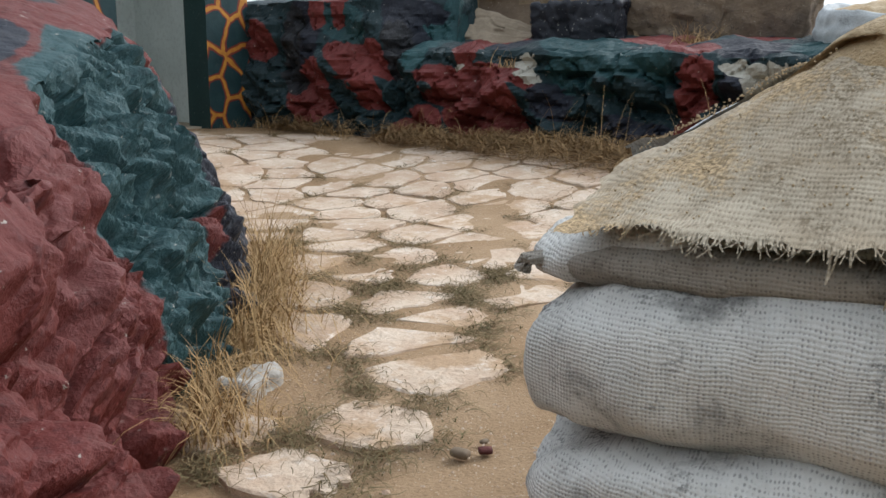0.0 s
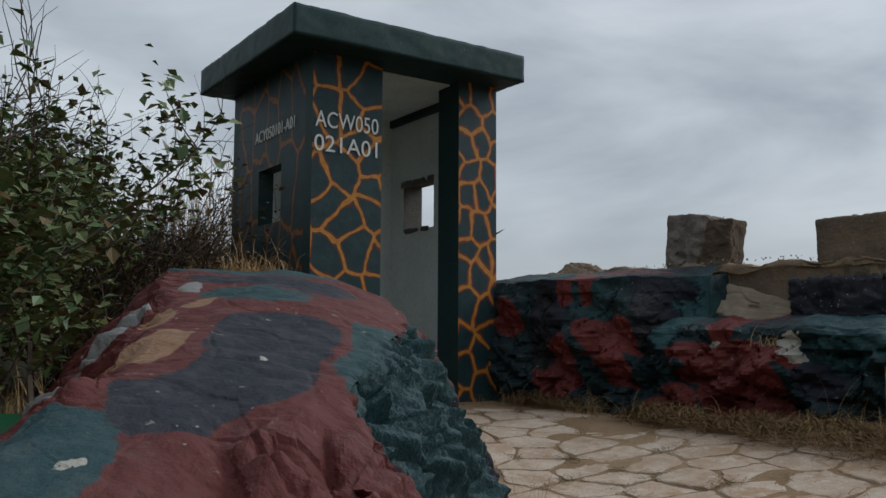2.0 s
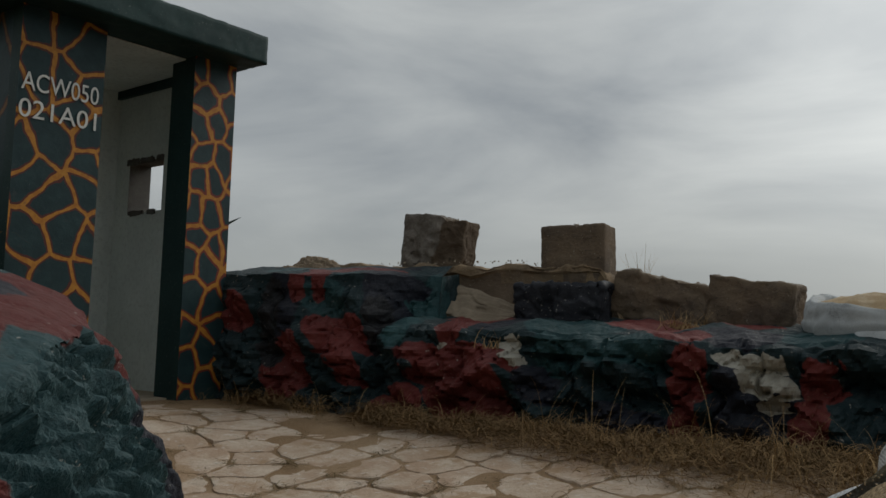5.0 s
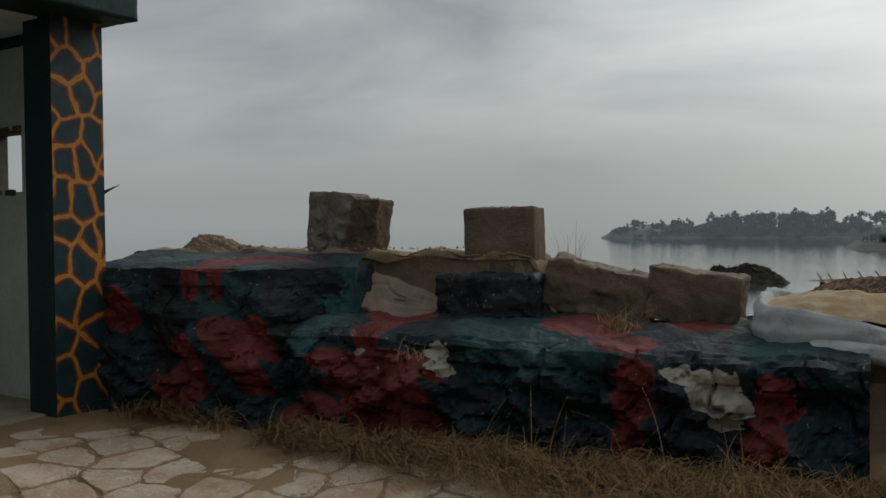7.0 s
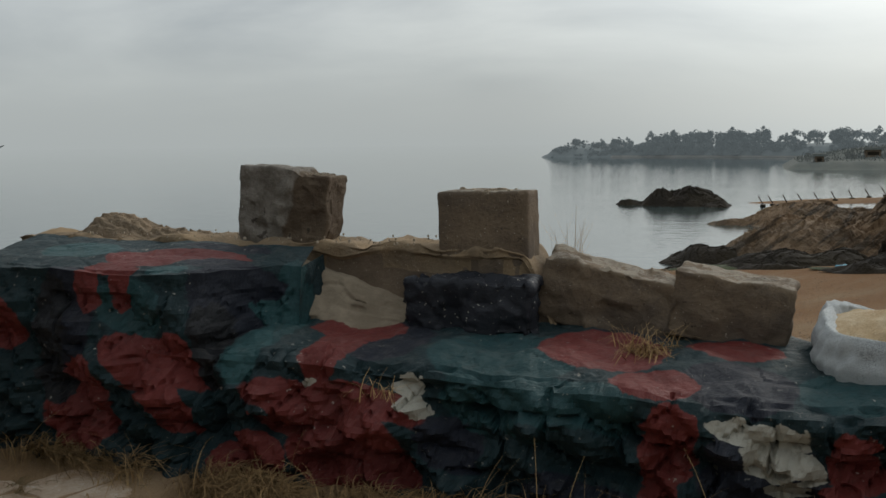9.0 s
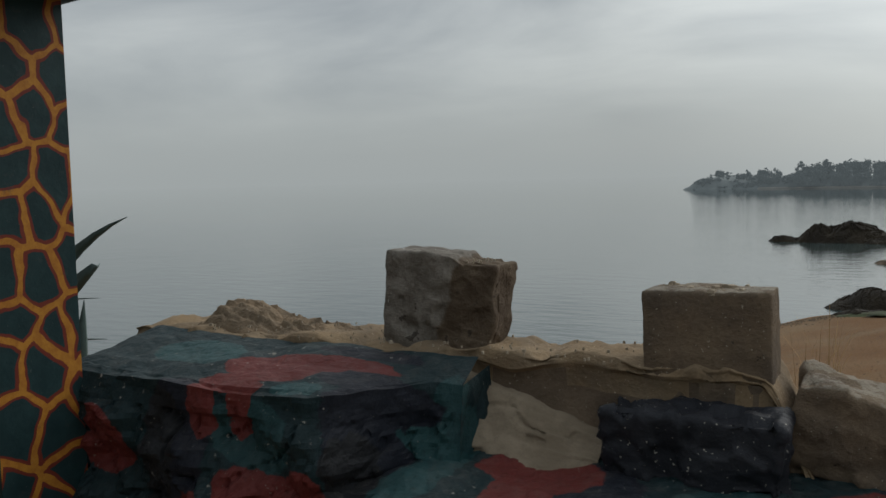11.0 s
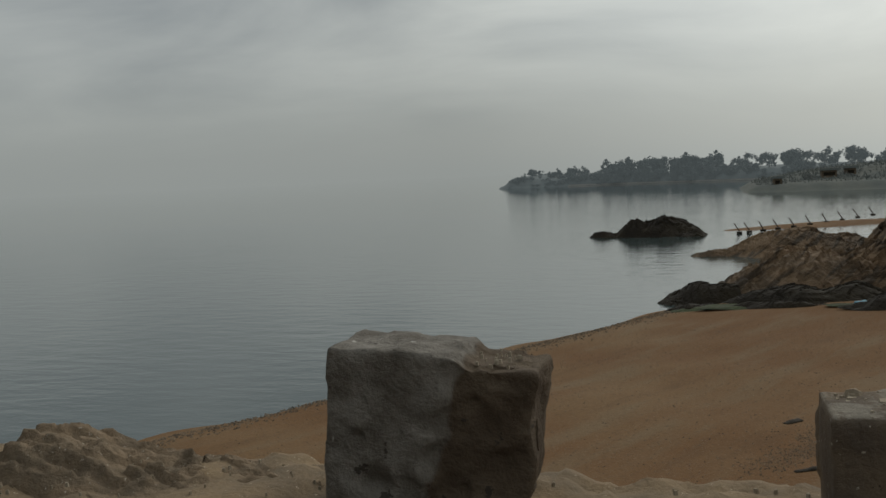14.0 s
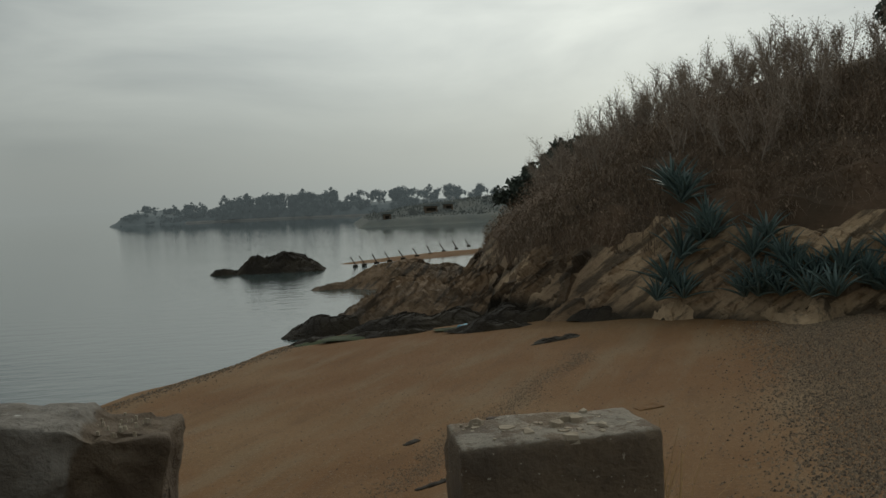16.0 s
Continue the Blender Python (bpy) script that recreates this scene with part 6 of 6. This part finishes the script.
def build_hill():
    rng = random.Random(9)
    for name, mat, n, h0, h1, seed, label in (("dry_brush", M["brush"], 52000, 0.3, 0.85, 41, "dense brown dry brush covering the hillside"), ("pale_brush", M["brush_pale"], 14000, 0.3, 0.9, 42, "paler dead grass among the hillside brush")):
        spots = []
        while len(spots) < n:
            y = 12 + 70 * rng.random() ** 1.5
            d = 1.0 + 30 * rng.random() ** 1.6
            x = foot_x(y) + d
            near_agave = min((x - ax) ** 2 + (y - ay) ** 2 for ax, ay, _ in AGAVES)
            if near_agave < 0.4:
                continue
            if name == "pale_brush" and noise.noise(Vector((x, y, 0)) * 0.25) < 0.05:
                continue
            if d < 2.2 and noise.noise(Vector((x, y, 5)) * 0.4) < 0.75 - 0.45 * d:
                continue
            spots.append((x, y, hill_z(x, y) - 0.1, 0.8 + 0.5 * noise.noise(Vector((x, y, 2)) * 0.3)))
        if name == "dry_brush":
            for k in range(26000):
                y, d = rng.uniform(17, 32), rng.uniform(1.3, 9)
                x = foot_x(y) + d
                if min((x - ax) ** 2 + (y - ay) ** 2 for ax, ay, _ in AGAVES) > 0.25:
                    spots.append((x, y, hill_z(x, y) - 0.1, 0.9 + 0.6 * noise.noise(Vector((x, y, 2)) * 0.5)))
        blades(name, spots, mat, label, seed, h0, h1, 1.2, 0.010, 3, "brush")
    vs, fs = [], []
    for k in range(110000):
        y = 12 + 70 * rng.random() ** 1.5
        d = 1.4 + 30 * rng.random() ** 1.45
        x = foot_x(y) + d
        if min((x - ax) ** 2 + (y - ay) ** 2 for ax, ay, _ in AGAVES) < 0.3:
            continue
        p = Vector((x, y, hill_z(x, y) + rng.uniform(0.05, 0.8)))
        add_leaf(vs, fs, p, Vector((rng.gauss(0, 1), rng.gauss(0, 1), rng.gauss(0, 0.7))).normalized(), Vector((0, 0, 1)), rng.uniform(0.035, 0.10))
    tagged(new("brush_leaves", mesh_from("brush_leaves", vs, fs, M["brush"])), "small withered leaves in the hillside brush", "brush", kind="stuff")
    kinds = [bare_tree(60 + k, 1.5 + 0.2 * k) for k in range(4)]
    placed = 0
    for k in range(210):
        y = 24 + 34 * rng.random()
        d = rng.uniform(3.8, 12.5)
        x = foot_x(y) + d
        m = pose(x, y, hill_z(x, y) - 0.1, 0, 0, rng.uniform(0, 360))
        if placed < 4:
            kinds[placed].matrix_basis = m
        else:
            copy_thing(kinds[k % 4], m)
        placed += 1
    t0 = green_tree(3, 2.7, 2.2, M["evergreen"], "ridge_tree", "dark evergreen tree on the ridge", "evergreens on the ridge", 130)
    t0.matrix_basis = pose(12.2, 60, hill_z(12.2, 60))
    for x, y, s_ in ((19.5, 33.5, 1.0), (23, 34, 1.1), (7.7, 48.5, 0.75), (8.8, 49.5, 0.9), (10.4, 52, 1.0), (11.4, 53, 1.15), (12.4, 52, 0.9), (13.4, 54, 1.0)):
        o = copy_thing(t0, pose(x, y, hill_z(x, y) - 0.2, 0, 0, x * 40))
        o.scale = (s_, s_, s_)
    x, y = 18.3, 30.5
    root = empty("utility_pole", pose(x, y, hill_z(x, y)), "weathered wooden utility pole with a crossarm on the hill", "utility pole")
    bm = bmesh.new()
    tube(bm, [(0, 0, -0.5), (0, 0, 2.2), (0, 0, 4.6)], 0.11, 0.08, 8)
    part("pole", bm, M["twig"], root)
    part("crossarm", boxes_bm([((-0.75, -0.05, 4.2), (0.75, 0.05, 4.32))]), M["twig"], root)
    for dx in (-0.65, 0.65):
        bm = bmesh.new()
        tube(bm, [(dx, 0, 4.32), (dx, 0, 4.47)], 0.045, 0.03, 6)
        part("insulator", bm, M["white"], root)
    group = "agaves at the foot of the hill"
    kinds = [agave(24, 0.95, 8, "blue-green agave rosette at the hill's foot", group, 0.05), agave(18, 0.85, 9, "blue-green agave rosette at the hill's foot", group, 0.055)]
    k = 0
    for x, y, sc in AGAVES:
        for j in range(2):
            px, py = x - 0.25 + rng.gauss(0, 0.35) * j, y - 0.2 + rng.gauss(0, 0.35) * j
            m = pose(px, py, max(hill_z(px, py), beach_z(px, py)) + 0.50, rng.uniform(-12, 12), rng.uniform(-18, 5), rng.uniform(0, 360)) @ Matrix.Scale(sc * rng.uniform(0.85, 1.15), 4)
            if k < 2:
                kinds[k].matrix_basis = m
            else:
                copy_thing(kinds[k % 2], m)
            k += 1


AGAVES = ((6.3, 23.8, 1.00), (6.6, 23.8, 1.00), (7.0, 23.5, 1.00), (7.0, 25.1, 1.00), (7.1, 24.6, 1.00), (7.2, 23.3, 1.00), (7.7, 22.3, 1.00), (7.6, 21.9, 1.00), (7.8, 21.8, 1.00), (8.3, 21.5, 1.00), (8.6, 21.2, 1.00), (9.0, 20.9, 1.00), (9.3, 20.6, 1.00), (9.4, 20.4, 1.00))
build_hill()


# faint glow added to the distant land and trees to imitate haze
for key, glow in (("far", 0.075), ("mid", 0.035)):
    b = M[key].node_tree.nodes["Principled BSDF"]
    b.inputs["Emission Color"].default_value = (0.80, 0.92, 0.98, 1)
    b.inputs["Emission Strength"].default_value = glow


def build_far():
    def land(u, v):
        x = -60 + 130 * u
        y0 = 234 - 0.40 * (x + 58) + 10 * math.sin(u * 5)
        rise = sstep(0.0, 0.03, u) * (1.9 + 0.9 * noise.noise(Vector((u * 14, 0, 0))))
        z = SEA - 0.3 + (0.6 + rise) * sstep(0.02, 0.14, v) + 0.9 * v
        return x + 4 * v, y0 + 26 * v, z
    tagged(new("far_shore", sheet("far_shore", land, 120, 14, M["far"])), "far shore across the bay, haze put into its colour and glow", "shore", kind="structure")

    def strand(u, v):
        x = -40 + 100 * u
        y0 = 234 - 0.40 * (x + 58) + 10 * math.sin((x + 60) / 130 * 5)
        return x, y0 - 1.2 + 2.4 * v, SEA + 0.05 + 0.35 * v
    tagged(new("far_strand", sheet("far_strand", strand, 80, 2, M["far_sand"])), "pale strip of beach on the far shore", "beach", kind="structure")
    rng = random.Random(17)
    base = [green_tree(80 + k, h, w, M["far"], "far_tree", "tree on the far shore, haze put into its colour and glow", "trees along the far shore", 60) for k, (h, w) in enumerate(((3.6, 4.2), (4.4, 3.0), (3.0, 4.8), (5.0, 2.6)))]
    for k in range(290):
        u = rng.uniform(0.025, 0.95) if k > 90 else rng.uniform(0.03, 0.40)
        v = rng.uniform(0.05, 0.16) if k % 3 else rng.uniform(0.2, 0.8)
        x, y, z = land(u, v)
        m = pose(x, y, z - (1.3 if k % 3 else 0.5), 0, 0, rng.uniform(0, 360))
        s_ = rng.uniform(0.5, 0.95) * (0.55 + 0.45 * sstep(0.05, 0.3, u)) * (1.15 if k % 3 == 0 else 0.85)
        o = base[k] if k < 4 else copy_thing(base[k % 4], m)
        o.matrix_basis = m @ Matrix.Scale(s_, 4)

    def headland(u, v):
        x = 0.5 + 48 * u
        y = 124 - 0.1 * x + 30 * v
        z = SEA - 0.2 + 1.25 * sstep(0.0, 0.12, v) * sstep(0, 0.06, u) + (0.4 + 4.0 * u) * sstep(0.12, 0.6, v) * sstep(0.04, 0.2, u) + 0.25 * fbm(Vector((x, y, 0)) * 0.3, 3)
        return x, y, z
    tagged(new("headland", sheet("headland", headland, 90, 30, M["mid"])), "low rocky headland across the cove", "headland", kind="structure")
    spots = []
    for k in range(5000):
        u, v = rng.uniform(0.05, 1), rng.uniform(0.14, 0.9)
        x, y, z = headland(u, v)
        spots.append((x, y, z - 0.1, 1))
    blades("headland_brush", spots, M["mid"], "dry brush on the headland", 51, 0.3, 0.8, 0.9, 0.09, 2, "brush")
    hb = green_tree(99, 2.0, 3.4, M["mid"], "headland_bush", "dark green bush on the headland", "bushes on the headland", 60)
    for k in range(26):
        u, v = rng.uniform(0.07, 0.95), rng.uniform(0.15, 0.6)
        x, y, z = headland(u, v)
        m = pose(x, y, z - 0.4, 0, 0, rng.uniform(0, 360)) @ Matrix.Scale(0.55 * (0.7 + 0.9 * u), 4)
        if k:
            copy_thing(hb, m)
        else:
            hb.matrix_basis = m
    for x, y, w, h in ((12.4, 133, 1.9, 0.9), (15.2, 134, 1.3, 0.7), (5.6, 129, 1.1, 0.8)):
        z = headland((x - 0.5) / 48, (y - 124 + 0.1 * x) / 30)[2]
        root = empty("bunker", pose(x, y, z), "small concrete lookout bunker on the headland", "bunker", "bunkers on the headland")
        part("body", boxes_bm([((-w / 2, -1, -0.5), (w / 2, 1, h))]), M["block"], root)
        part("roof", boxes_bm([((-w / 2 - 0.3, -1.3, h + 0.003), (w / 2 + 0.3, 1.3, h + 0.35))]), M["mid"], root, "dark overhanging roof slab")
        # no opening is cut; a dark plate imitates the shade in the slit
        part("embrasure", boxes_bm([((-w / 2 + 0.25, -1.03, h - 0.7), (w / 2 - 0.25, -0.99, h - 0.25))]), M["wet_rock"], root, "dark plate standing for a shaded firing slit")



def build_crumbs():
    """Loose mortar crumbs and chips on the blocks and the wall top."""
    rng = random.Random(77)
    vs, fs = [], []
    for k in range(520):
        if k < 150 or k > 330:
            x, y, z = rng.uniform(-1.66, -1.33), rng.uniform(5.02, 5.18), 1.0
        elif k < 230:
            x, y, z = rng.uniform(-2.58, -2.22), rng.uniform(5.03, 5.18), 1.07
        else:
            x, y, z = rng.uniform(-3.4, -1.7), rng.uniform(4.85, 5.2), 0.805
        r = rng.uniform(0.003, 0.011) if k < 130 else rng.uniform(0.012, 0.024) if k < 150 else rng.uniform(0.002, 0.006) if rng.random() < 0.95 else rng.uniform(0.008, 0.014)
        i, a0, high = len(vs), rng.uniform(0, 6.28), r * rng.uniform(0.3, 0.7)
        ring = [(x + r * rng.uniform(0.6, 1.2) * math.cos(a0 + q * 1.2566), y + r * rng.uniform(0.6, 1.2) * math.sin(a0 + q * 1.2566)) for q in range(5)]
        vs += [(px, py, z - 0.006) for px, py in ring] + [(x + (px - x) * 0.75, y + (py - y) * 0.75, z + high * rng.uniform(0.6, 1.2)) for px, py in ring]
        fs += [(i + q, i + (q + 1) % 5, i + 5 + (q + 1) % 5, i + 5 + q) for q in range(5)] + [tuple(i + 5 + q for q in range(5))]
    tagged(new("mortar_crumbs", mesh_from("mortar_crumbs", vs, fs, M["plaster"])), "loose mortar crumbs lying on the wall", "rubble", kind="stuff")


build_far()
build_crumbs()
build_paving()
